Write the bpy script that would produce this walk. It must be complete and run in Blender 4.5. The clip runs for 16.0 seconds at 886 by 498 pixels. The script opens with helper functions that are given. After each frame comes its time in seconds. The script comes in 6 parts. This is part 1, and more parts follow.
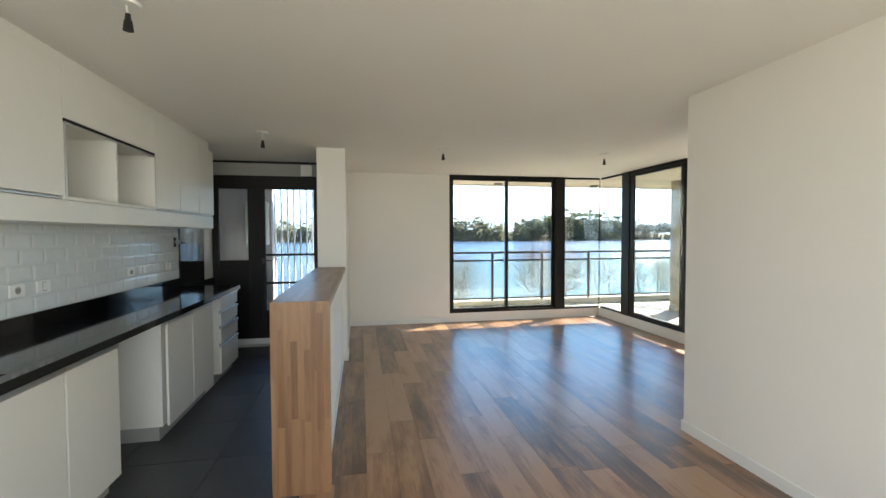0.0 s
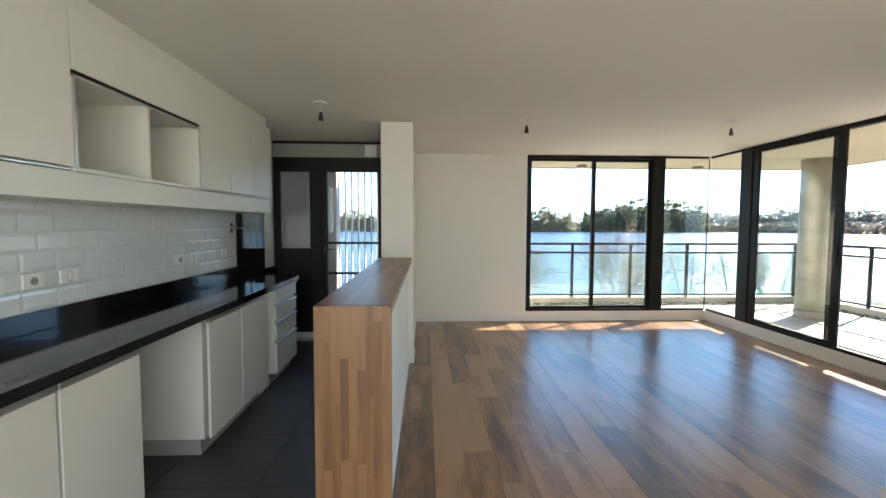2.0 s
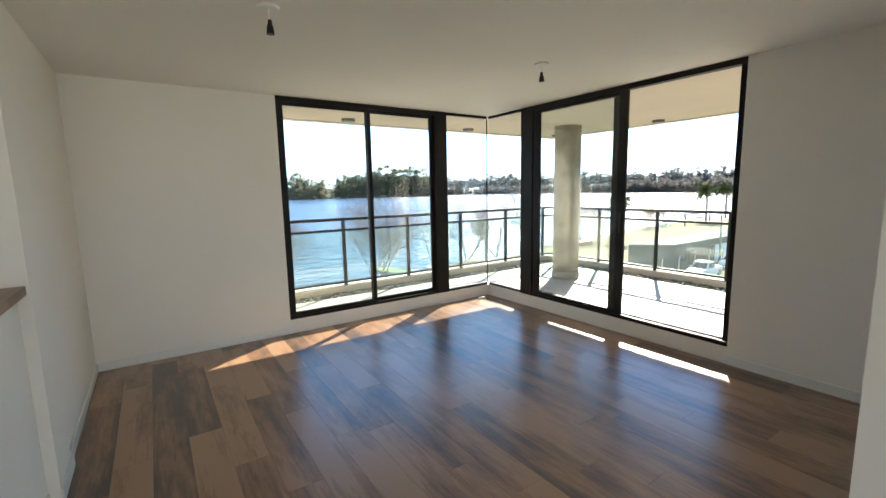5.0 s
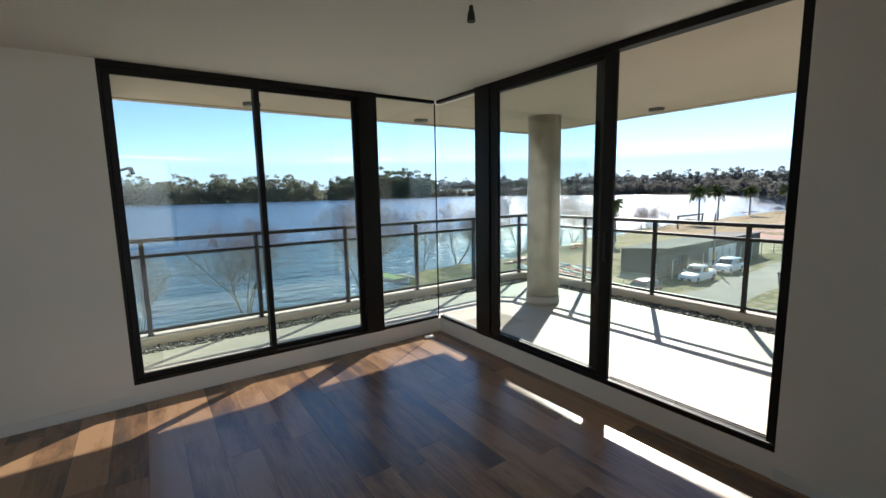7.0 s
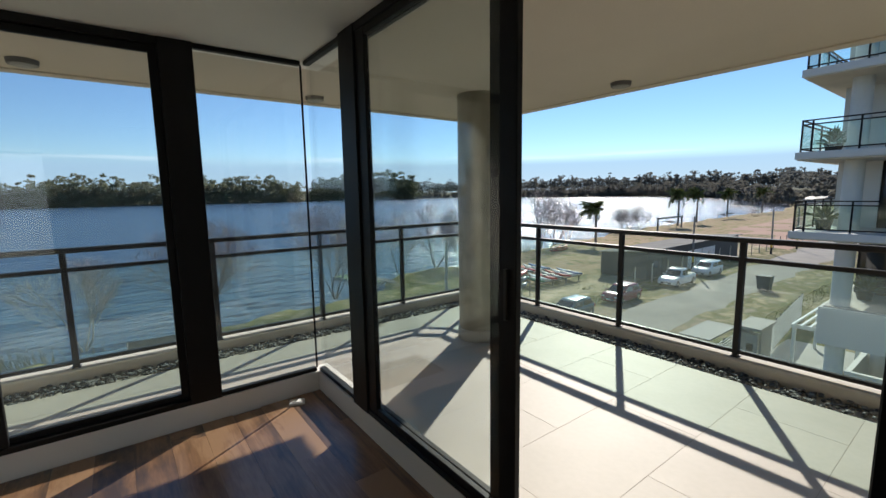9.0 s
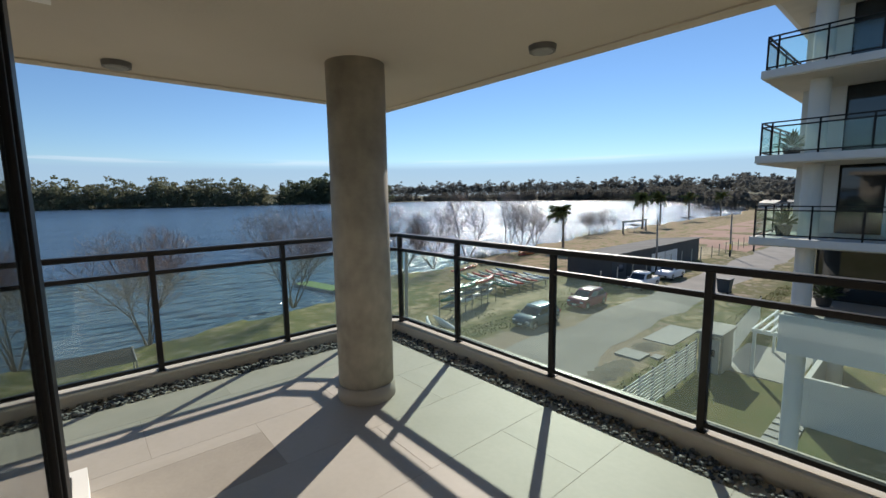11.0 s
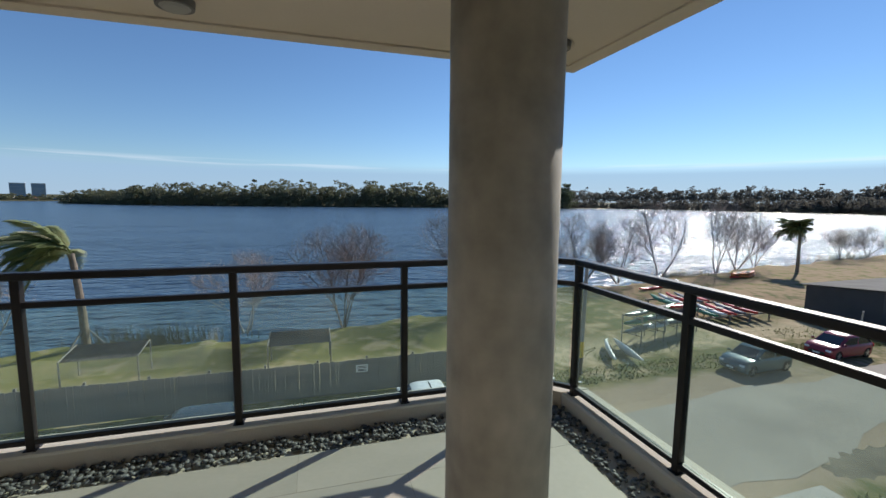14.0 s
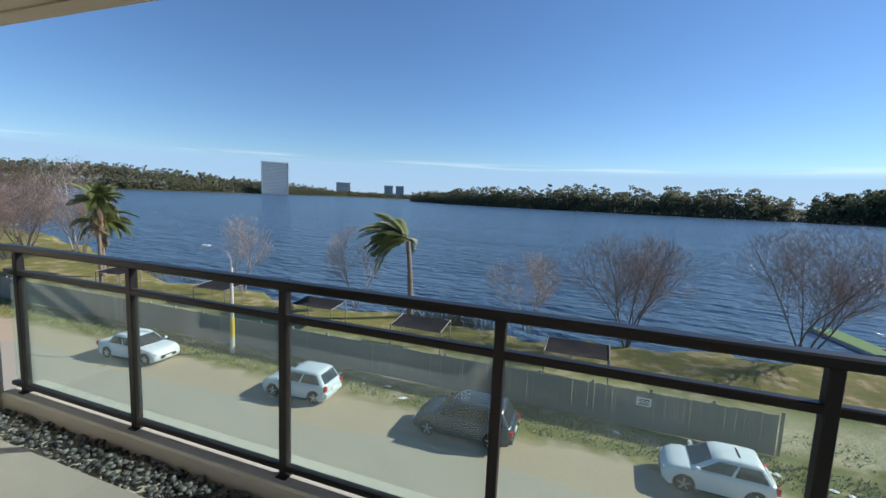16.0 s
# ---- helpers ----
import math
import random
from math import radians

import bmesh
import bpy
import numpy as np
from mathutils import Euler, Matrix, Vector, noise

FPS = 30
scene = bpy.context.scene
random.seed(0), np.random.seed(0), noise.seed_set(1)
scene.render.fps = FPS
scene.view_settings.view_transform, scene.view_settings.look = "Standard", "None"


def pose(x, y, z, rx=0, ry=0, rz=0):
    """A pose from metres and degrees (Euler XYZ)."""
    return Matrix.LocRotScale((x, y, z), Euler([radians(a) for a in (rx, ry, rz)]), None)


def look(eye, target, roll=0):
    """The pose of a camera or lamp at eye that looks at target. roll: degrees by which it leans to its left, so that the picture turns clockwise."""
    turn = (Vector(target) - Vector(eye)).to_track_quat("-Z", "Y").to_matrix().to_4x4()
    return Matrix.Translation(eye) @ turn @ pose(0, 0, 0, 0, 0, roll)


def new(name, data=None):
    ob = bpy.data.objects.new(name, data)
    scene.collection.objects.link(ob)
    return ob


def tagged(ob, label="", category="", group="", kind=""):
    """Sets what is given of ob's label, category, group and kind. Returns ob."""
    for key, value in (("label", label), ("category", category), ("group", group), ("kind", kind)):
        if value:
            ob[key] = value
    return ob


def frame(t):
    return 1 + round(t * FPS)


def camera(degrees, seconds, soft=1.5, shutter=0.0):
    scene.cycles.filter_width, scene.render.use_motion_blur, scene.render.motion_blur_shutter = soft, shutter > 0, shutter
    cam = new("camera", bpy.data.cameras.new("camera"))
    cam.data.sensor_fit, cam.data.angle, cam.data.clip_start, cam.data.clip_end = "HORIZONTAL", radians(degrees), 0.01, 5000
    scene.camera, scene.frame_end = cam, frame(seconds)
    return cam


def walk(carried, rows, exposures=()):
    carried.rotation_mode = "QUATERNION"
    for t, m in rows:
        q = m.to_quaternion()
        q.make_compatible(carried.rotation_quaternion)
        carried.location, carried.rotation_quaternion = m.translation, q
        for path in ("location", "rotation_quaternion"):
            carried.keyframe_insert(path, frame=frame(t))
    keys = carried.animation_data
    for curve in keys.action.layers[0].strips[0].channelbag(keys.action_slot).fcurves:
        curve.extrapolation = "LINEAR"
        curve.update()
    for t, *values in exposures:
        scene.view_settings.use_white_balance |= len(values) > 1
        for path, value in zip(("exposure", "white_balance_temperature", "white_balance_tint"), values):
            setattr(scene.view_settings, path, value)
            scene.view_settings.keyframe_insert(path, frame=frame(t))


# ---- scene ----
cam = camera(91.9, 16.0)
PATH = [
    (0, (0.267, 0.144, 1.493), (0.644, 2.107, 1.425), -0.2),
    (0.5, (0.238, 0.334, 1.484), (0.507, 2.315, 1.418), 0.1),
    (1, (0.25, 0.487, 1.476), (0.387, 2.481, 1.404), 0.3),
    (1.5, (0.217, 0.658, 1.464), (0.267, 2.655, 1.377), 0.2),
    (2, (0.237, 0.859, 1.462), (0.316, 2.854, 1.347), 0.2),
    (2.5, (0.316, 1.101, 1.444), (0.565, 3.079, 1.287), -0.4),
    (3, (0.306, 1.277, 1.442), (0.833, 3.195, 1.239), -1.0),
    (3.5, (0.174, 1.559, 1.473), (1.004, 3.362, 1.228), -0.9),
    (4, (0.259, 1.875, 1.489), (1.25, 3.591, 1.218), -1.1),
    (4.2, (0.305, 2.041, 1.494), (1.358, 3.719, 1.216), -1.3),
    (6.5, (1.558, 3.207, 1.568), (2.688, 4.835, 1.293), -1.1),
    (7, (1.917, 3.398, 1.561), (3.049, 5.024, 1.292), -1.1),
    (7.5, (2.262, 3.598, 1.549), (3.407, 5.216, 1.282), -1.1),
    (8, (2.608, 3.749, 1.546), (3.749, 5.369, 1.278), -0.9),
    (8.5, (3.009, 3.924, 1.539), (4.186, 5.52, 1.279), -0.9),
    (9, (3.391, 4.054, 1.543), (4.582, 5.639, 1.28), -0.9),
    (9.5, (3.726, 4.179, 1.556), (4.951, 5.739, 1.295), -0.9),
    (10, (4.123, 4.266, 1.545), (5.387, 5.795, 1.29), -0.8),
    (12.3, (5.219, 4.896, 1.569), (6.518, 6.396, 1.321), -0.8),
    (12.5, (5.283, 4.947, 1.566), (6.537, 6.486, 1.323), -0.8),
    (13, (5.364, 5.238, 1.578), (6.456, 6.895, 1.33), -0.3),
    (13.5, (5.505, 5.53, 1.551), (6.359, 7.325, 1.329), 0.3),
    (14, (5.664, 5.868, 1.549), (6.244, 7.769, 1.324), 0.6),
    (14.5, (5.703, 6.19, 1.542), (5.988, 8.157, 1.321), 1.2),
    (15, (5.698, 6.519, 1.554), (5.672, 8.506, 1.325), 1.7),
    (15.5, (5.688, 6.856, 1.567), (5.331, 8.81, 1.331), 2.0),
    (16, (5.53, 7.097, 1.57), (4.846, 8.961, 1.332), 2.5),
]
walk(cam, [(t, look(eye, target, roll)) for t, eye, target, roll in PATH],
     ((0, 2.85, 6850, 10), (4.2, 2.72, 6850, 10), (6.3, 1.8, 6500, 10), (8, 0.93, 6400, 10), (9, 0.72, 6400, 10), (10, 0.6, 6450, 10), (13, 0.45, 6450, 10), (14.5, 0.5, 6200, 10), (16, 0.65, 6050, 10)))

# ---- light and exposure ----
SUN_AZ, SUN_EL = 58.5, 32.6          # from +y towards +x, and above the horizon
G = -8.2                             # street level
WATER = -9.0
world = bpy.data.worlds.new("world")
scene.world = world
world.use_nodes = True
wn, wl = world.node_tree.nodes, world.node_tree.links
wn.clear()
w_out, w_bg, w_sky = wn.new("ShaderNodeOutputWorld"), wn.new("ShaderNodeBackground"), wn.new("ShaderNodeTexSky")
w_sky.sky_type, w_sky.sun_disc = 'NISHITA', False
w_sky.sun_elevation, w_sky.sun_rotation = radians(SUN_EL), radians(SUN_AZ)
w_sky.air_density, w_sky.dust_density, w_sky.ozone_density = 1.0, 0.0, 6.5
w_bg.inputs[1].default_value = 0.08
# thin bank of cloud low over the horizon
w_co, w_sep, w_map, w_noise = wn.new("ShaderNodeTexCoord"), wn.new("ShaderNodeSeparateXYZ"), wn.new("ShaderNodeMapping"), wn.new("ShaderNodeTexNoise")
w_map.inputs["Scale"].default_value, w_map.inputs["Rotation"].default_value, w_map.inputs["Location"].default_value = (2.2, 2.2, 60), (0, 0, radians(70)), (3.1, 0.7, 0.4)
w_noise.inputs["Scale"].default_value, w_noise.inputs["Detail"].default_value = 2.0, 5
w_ramp, w_band, w_mul, w_mix = wn.new("ShaderNodeValToRGB"), wn.new("ShaderNodeValToRGB"), wn.new("ShaderNodeMath"), wn.new("ShaderNodeMixRGB")
w_ramp.color_ramp.elements[0].position, w_ramp.color_ramp.elements[1].position = 0.47, 0.62
for pos, v in ((0.066, 0.0), (0.073, 0.35), (0.082, 0.0)):
    e = w_band.color_ramp.elements.new(pos)
    e.color = (v, v, v, 1)
w_band.color_ramp.elements[0].color = (0.0, 0.0, 0.0, 1)
w_band.color_ramp.elements[-1].color = (0, 0, 0, 1)
w_bank, w_low = wn.new("ShaderNodeValToRGB"), wn.new("ShaderNodeMixRGB")
w_bank.color_ramp.elements[0].position, w_bank.color_ramp.elements[1].position = 0.058, 0.078
w_bank.color_ramp.elements[0].color, w_bank.color_ramp.elements[1].color = (0.8, 0.8, 0.8, 1), (0, 0, 0, 1)
w_low.inputs[2].default_value = (3.3, 4.8, 6.6, 1)
wl.new(w_sep.outputs[2], w_bank.inputs[0]), wl.new(w_bank.outputs[0], w_low.inputs[0]), wl.new(w_sky.outputs[0], w_low.inputs[1])
w_mul.operation = 'MULTIPLY'
w_mix.inputs[2].default_value = (8.5, 8.8, 9.4, 1)
for a, b in ((w_co.outputs["Generated"], w_sep.inputs[0]), (w_co.outputs["Generated"], w_map.inputs[0]), (w_map.outputs[0], w_noise.inputs[0]),
             (w_noise.outputs[0], w_ramp.inputs[0]), (w_sep.outputs[2], w_band.inputs[0]), (w_ramp.outputs[0], w_mul.inputs[0]),
             (w_band.outputs[0], w_mul.inputs[1]), (w_mul.outputs[0], w_mix.inputs[0]), (w_low.outputs[0], w_mix.inputs[1]),
             (w_mix.outputs[0], w_bg.inputs[0]), (w_bg.outputs[0], w_out.inputs[0])):
    wl.new(a, b)

sun = new("sun", bpy.data.lights.new("sun", 'SUN'))
sun.data.energy, sun.data.angle, sun.data.color = 3.9, radians(0.55), (1.0, 0.93, 0.82)
sd = Vector((math.sin(radians(SUN_AZ)) * math.cos(radians(SUN_EL)), math.cos(radians(SUN_AZ)) * math.cos(radians(SUN_EL)), math.sin(radians(SUN_EL))))
sun.matrix_basis = look(sd * 60, (0, 0, 0))


# ---- materials ----
def rgb(c):
    return (c, c, c, 1) if isinstance(c, (int, float)) else (*c, 1)


def surf(name, base, rough=0.5, metal=0.0, var=0.12, scale=3.0, fine=40.0, bump=0.1, other=None, rand=0.0, stretch=(1, 1, 1), spec=0.5, coat=0.0):
    """A plain surface: two scales of colour change, fine relief, and a change from piece to piece."""
    m = bpy.data.materials.new(name)
    m.use_nodes = True
    n, l = m.node_tree.nodes, m.node_tree.links
    p = n["Principled BSDF"]
    p.inputs["Roughness"].default_value, p.inputs["Metallic"].default_value = rough, metal
    p.inputs["Specular IOR Level"].default_value, p.inputs["Coat Weight"].default_value = spec, coat
    co, mp, big, small = n.new("ShaderNodeTexCoord"), n.new("ShaderNodeMapping"), n.new("ShaderNodeTexNoise"), n.new("ShaderNodeTexNoise")
    mp.inputs["Scale"].default_value = stretch
    big.inputs["Scale"].default_value, big.inputs["Detail"].default_value = scale, 4
    small.inputs["Scale"].default_value, small.inputs["Detail"].default_value = fine, 3
    l.new(co.outputs["Object"], mp.inputs[0])
    l.new(mp.outputs[0], big.inputs[0]), l.new(mp.outputs[0], small.inputs[0])
    c = np.array(rgb(base)[:3])
    o = np.array(rgb(other)[:3]) if other is not None else c * (1 - 2 * var)
    mix = n.new("ShaderNodeMixRGB")
    mix.inputs[1].default_value, mix.inputs[2].default_value = rgb(tuple(np.clip(c * (1 + var * 0.5), 0, 1))), rgb(tuple(o))
    add = n.new("ShaderNodeMath")
    add.operation, add.use_clamp = 'MULTIPLY_ADD', True
    l.new(small.outputs[0], add.inputs[0])
    add.inputs[1].default_value = 0.55
    sub = n.new("ShaderNodeMath")
    sub.operation = 'MULTIPLY_ADD'
    l.new(big.outputs[0], sub.inputs[0])
    sub.inputs[1].default_value, sub.inputs[2].default_value = 1.5, -0.55
    l.new(sub.outputs[0], add.inputs[2])
    l.new(add.outputs[0], mix.inputs[0])
    col = mix.outputs[0]
    if rand:
        info, hsv = n.new("ShaderNodeObjectInfo"), n.new("ShaderNodeHueSaturation")
        ma = n.new("ShaderNodeMath")
        ma.operation = 'MULTIPLY_ADD'
        l.new(info.outputs["Random"], ma.inputs[0])
        ma.inputs[1].default_value, ma.inputs[2].default_value = 2 * rand, 1 - rand
        l.new(ma.outputs[0], hsv.inputs["Value"]), l.new(col, hsv.inputs["Color"])
        col = hsv.outputs[0]
    l.new(col, p.inputs["Base Color"])
    if bump:
        b = n.new("ShaderNodeBump")
        b.inputs["Strength"].default_value, b.inputs["Distance"].default_value = bump, 0.01
        l.new(small.outputs[0], b.inputs["Height"]), l.new(b.outputs[0], p.inputs["Normal"])
    return m


def glass(name, tint, gloss_rough=0.0, dust=0.0):
    """Thin pane: tinted see-through with the mirror share of real glass and a film of dust that scatters the sun."""
    m = bpy.data.materials.new(name)
    m.use_nodes = True
    n, l = m.node_tree.nodes, m.node_tree.links
    n.clear()
    out, tr, gl, mix, lw = n.new("ShaderNodeOutputMaterial"), n.new("ShaderNodeBsdfTransparent"), n.new("ShaderNodeBsdfGlossy"), n.new("ShaderNodeMixShader"), n.new("ShaderNodeLayerWeight")
    pw, ad = n.new("ShaderNodeMath"), n.new("ShaderNodeMath")
    pw.operation, ad.operation = 'POWER', 'MULTIPLY_ADD'
    pw.inputs[1].default_value, ad.inputs[1].default_value, ad.inputs[2].default_value = 5.0, 0.9, 0.035
    tr.inputs[0].default_value = rgb(tint)
    gl.inputs["Roughness"].default_value = gloss_rough
    for a, b in ((lw.outputs["Facing"], pw.inputs[0]), (pw.outputs[0], ad.inputs[0]), (ad.outputs[0], mix.inputs[0]), (gl.outputs[0], mix.inputs[2]), (mix.outputs[0], out.inputs[0])):
        l.new(a, b)
    if not dust:
        l.new(tr.outputs[0], mix.inputs[1])
        return m
    film, milk, co, patch, share = (n.new("ShaderNode" + k) for k in ("BsdfTranslucent", "MixShader", "TexCoord", "TexNoise", "MapRange"))
    film.inputs[0].default_value = (0.72, 0.80, 0.74, 1)
    patch.inputs["Scale"].default_value, patch.inputs["Detail"].default_value = 1.6, 5
    share.inputs[1].default_value, share.inputs[2].default_value, share.inputs[3].default_value, share.inputs[4].default_value = 0.3, 0.7, dust * 0.6, dust * 1.4
    l.new(co.outputs["Object"], patch.inputs[0]), l.new(patch.outputs[0], share.inputs[0]), l.new(share.outputs[0], milk.inputs[0])
    l.new(tr.outputs[0], milk.inputs[1]), l.new(film.outputs[0], milk.inputs[2]), l.new(milk.outputs[0], mix.inputs[1])
    return m


def grain(name, colours, rough, along, rand=0.35, size=1.0, coat=0.0, blotch=0.0):
    """Wood with grain that runs along one axis ('x', 'y' or 'z'), a different cut for each piece."""
    m = bpy.data.materials.new(name)
    m.use_nodes = True
    n, l = m.node_tree.nodes, m.node_tree.links
    p = n["Principled BSDF"]
    p.inputs["Coat Weight"].default_value, p.inputs["Coat Roughness"].default_value = coat, 0.27
    co, info, off, mp = n.new("ShaderNodeTexCoord"), n.new("ShaderNodeObjectInfo"), n.new("ShaderNodeVectorMath"), n.new("ShaderNodeMapping")
    off.operation = 'MULTIPLY_ADD'
    l.new(info.outputs["Random"], off.inputs[0])
    off.inputs[1].default_value = (37, 53, 71)
    l.new(co.outputs["Object"], off.inputs[2]), l.new(off.outputs[0], mp.inputs[0])
    mp.inputs["Scale"].default_value = tuple(0.09 if a == along else 1.0 for a in "xyz")
    fine, big = n.new("ShaderNodeTexNoise"), n.new("ShaderNodeTexNoise")
    fine.inputs["Scale"].default_value, fine.inputs["Detail"].default_value, fine.inputs["Distortion"].default_value = 55 * size, 5, 0.6
    big.inputs["Scale"].default_value, big.inputs["Detail"].default_value = 7 * size, 3
    l.new(mp.outputs[0], fine.inputs[0]), l.new(mp.outputs[0], big.inputs[0])
    a1, a2 = n.new("ShaderNodeMath"), n.new("ShaderNodeMath")
    a1.operation = a2.operation = 'MULTIPLY_ADD'
    l.new(fine.outputs[0], a1.inputs[0]), l.new(big.outputs[0], a1.inputs[2])
    a1.inputs[1].default_value = 0.45
    l.new(info.outputs["Random"], a2.inputs[0]), l.new(a1.outputs[0], a2.inputs[2])
    a2.inputs[1].default_value = rand
    shade = a2.outputs[0]
    if blotch:      # cloudy dark figure inside a board
        cloud, low, a3 = n.new("ShaderNodeTexNoise"), n.new("ShaderNodeMapping"), n.new("ShaderNodeMath")
        low.inputs["Scale"].default_value = tuple(0.28 if a == along else 1.0 for a in "xyz")
        cloud.inputs["Scale"].default_value, cloud.inputs["Detail"].default_value, cloud.inputs["Roughness"].default_value = 8.0, 4, 0.6
        a3.operation, a3.inputs[1].default_value = 'MULTIPLY_ADD', blotch
        sh0 = n.new("ShaderNodeMath")
        sh0.operation, sh0.inputs[1].default_value = 'SUBTRACT', 0.5 * blotch + 0.1
        l.new(off.outputs[0], low.inputs[0]), l.new(low.outputs[0], cloud.inputs[0]), l.new(cloud.outputs[0], a3.inputs[0])
        l.new(shade, a3.inputs[2]), l.new(a3.outputs[0], sh0.inputs[0])
        shade = sh0.outputs[0]
    ramp = n.new("ShaderNodeValToRGB")
    el = ramp.color_ramp.elements
    el[0].position, el[1].position = 0.52, 0.52 + 0.48 + rand * 0.5
    el[0].color, el[1].color = rgb(colours[0]), rgb(colours[-1])
    for i, c in enumerate(colours[1:-1], 1):
        e = el.new(0.52 + (el[-1].position - 0.52) * i / (len(colours) - 1))
        e.color = rgb(c)
    l.new(shade, ramp.inputs[0]), l.new(ramp.outputs[0], p.inputs["Base Color"])
    rr = n.new("ShaderNodeMath")
    rr.operation = 'MULTIPLY_ADD'
    l.new(fine.outputs[0], rr.inputs[0]), l.new(rr.outputs[0], p.inputs["Roughness"])
    rr.inputs[1].default_value, rr.inputs[2].default_value = 0.18, rough - 0.09
    b = n.new("ShaderNodeBump")
    b.inputs["Strength"].default_value, b.inputs["Distance"].default_value = 0.12, 0.004
    l.new(fine.outputs[0], b.inputs["Height"]), l.new(b.outputs[0], p.inputs["Normal"])
    return m


M = {
    "paint": surf("white wall paint", (0.85, 0.82, 0.77), 0.85, var=0.02, scale=1.2, fine=120, bump=0.05),
    "ceiling": surf("white ceiling paint", (0.85, 0.83, 0.79), 0.9, var=0.025, scale=0.8, fine=90, bump=0.06),
    "trim": surf("white lacquered trim", (0.80, 0.80, 0.78), 0.35, var=0.02, bump=0.02),
    "plank": grain("walnut laminate", [(0.08, 0.05, 0.036), (0.135, 0.077, 0.047), (0.215, 0.114, 0.061), (0.275, 0.152, 0.082), (0.35, 0.205, 0.118)], 0.33, "y", rand=0.5, coat=0.6, blotch=0.8),
    "underlay": surf("dark joint", (0.09, 0.055, 0.035), 0.9),
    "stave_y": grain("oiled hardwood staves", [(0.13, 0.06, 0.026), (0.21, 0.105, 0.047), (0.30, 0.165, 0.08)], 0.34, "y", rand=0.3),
    # same wood, darker: the shade on the bar's end is put into the colour
    "stave_z_shade": grain("oiled upright staves, shaded tone", [(0.115, 0.052, 0.022), (0.18, 0.088, 0.04), (0.25, 0.135, 0.064)], 0.4, "z", rand=0.3),
    "kitchen_tile": surf("anthracite porcelain", (0.05, 0.052, 0.056), 0.42, var=0.18, scale=2.5, fine=60, bump=0.06, rand=0.06),
    "cabinet": surf("white melamine", (0.76, 0.75, 0.70), 0.38, var=0.02, scale=1.5, bump=0.01),
    "alu": surf("brushed aluminium", (0.62, 0.62, 0.62), 0.32, metal=0.9, var=0.05, fine=200, bump=0.05, stretch=(1, 0.05, 1)),
    "granite": surf("polished black granite", (0.008, 0.008, 0.009), 0.07, var=0.5, scale=120, fine=300, bump=0.0),
    "metro": surf("white glazed tile", (0.72, 0.75, 0.745), 0.07, var=0.03, scale=6, fine=20, bump=0.03, rand=0.02),
    "grout": surf("pale grout", (0.72, 0.72, 0.70), 0.9, var=0.08),
    "plastic": surf("white plastic", (0.80, 0.80, 0.78), 0.35, var=0.01, bump=0.0),
    "black_plastic": surf("black plastic", (0.012, 0.012, 0.012), 0.45, var=0.1, bump=0.0),
    "frame": surf("black powder-coated aluminium", (0.010, 0.009, 0.009), 0.5, var=0.12, fine=300, bump=0.03, spec=0.25),
    "band": surf("grey painted panel", (0.34, 0.34, 0.325), 0.7, var=0.04),
    "pane": glass("clear window glass", (0.965, 0.985, 0.98), dust=0.008),
    "rail_glass": glass("green balustrade glass", (0.885, 0.966, 0.928), dust=0.024),
    "render": surf("sand coloured render", (0.56, 0.51, 0.43), 0.9, var=0.07, scale=1.4, fine=70, bump=0.25, other=(0.49, 0.45, 0.38)),
    "soffit": surf("painted concrete soffit", (0.62, 0.55, 0.46), 0.9, var=0.05, scale=1.1, fine=60, bump=0.15),
    "column": surf("smooth patched concrete", (0.47, 0.43, 0.36), 0.75, var=0.16, scale=3.4, fine=14, bump=0.12, other=(0.23, 0.215, 0.185)),
    "stone_tile": surf("pale porcelain paving", (0.445, 0.40, 0.345), 0.6, var=0.08, scale=2.2, fine=28, bump=0.05, other=(0.385, 0.345, 0.29), rand=0.03),
    "paving_joint": surf("sand coloured joint", (0.36, 0.32, 0.27), 0.9, var=0.1),
    "pebble": surf("grey river pebble", (0.125, 0.125, 0.12), 0.65, var=0.3, scale=18, fine=60, other=(0.04, 0.04, 0.042)),
    "chrome": surf("chrome", (0.8, 0.8, 0.8), 0.08, metal=1.0, var=0.02, bump=0.0),
    "steel": surf("stainless steel", (0.45, 0.45, 0.45), 0.3, metal=1.0, var=0.05, bump=0.02),
    "brick": surf("red clay brick", (0.33, 0.12, 0.07), 0.85, var=0.2),
}


# ---- builders ----
def bx(bm, x0, y0, z0, x1, y1, z1, bev=0.0):
    """A box in bm between two corners, its edges rounded by bev."""
    r = bmesh.ops.create_cube(bm, size=1, matrix=Matrix.Translation(((x0 + x1) / 2, (y0 + y1) / 2, (z0 + z1) / 2)) @ Matrix.Diagonal((abs(x1 - x0), abs(y1 - y0), abs(z1 - z0), 1)))
    if bev:
        es = list({e for v in r["verts"] for e in v.link_edges})
        bmesh.ops.bevel(bm, geom=es, offset=bev, segments=1, affect='EDGES', profile=0.5)
    return bm


def cyl(bm, x, y, z0, z1, r0, r1=None, seg=16):
    h = z1 - z0
    bmesh.ops.create_cone(bm, cap_ends=True, segments=seg, radius1=r0, radius2=r0 if r1 is None else r1, depth=h, matrix=Matrix.Translation((x, y, (z0 + z1) / 2)))
    return bm


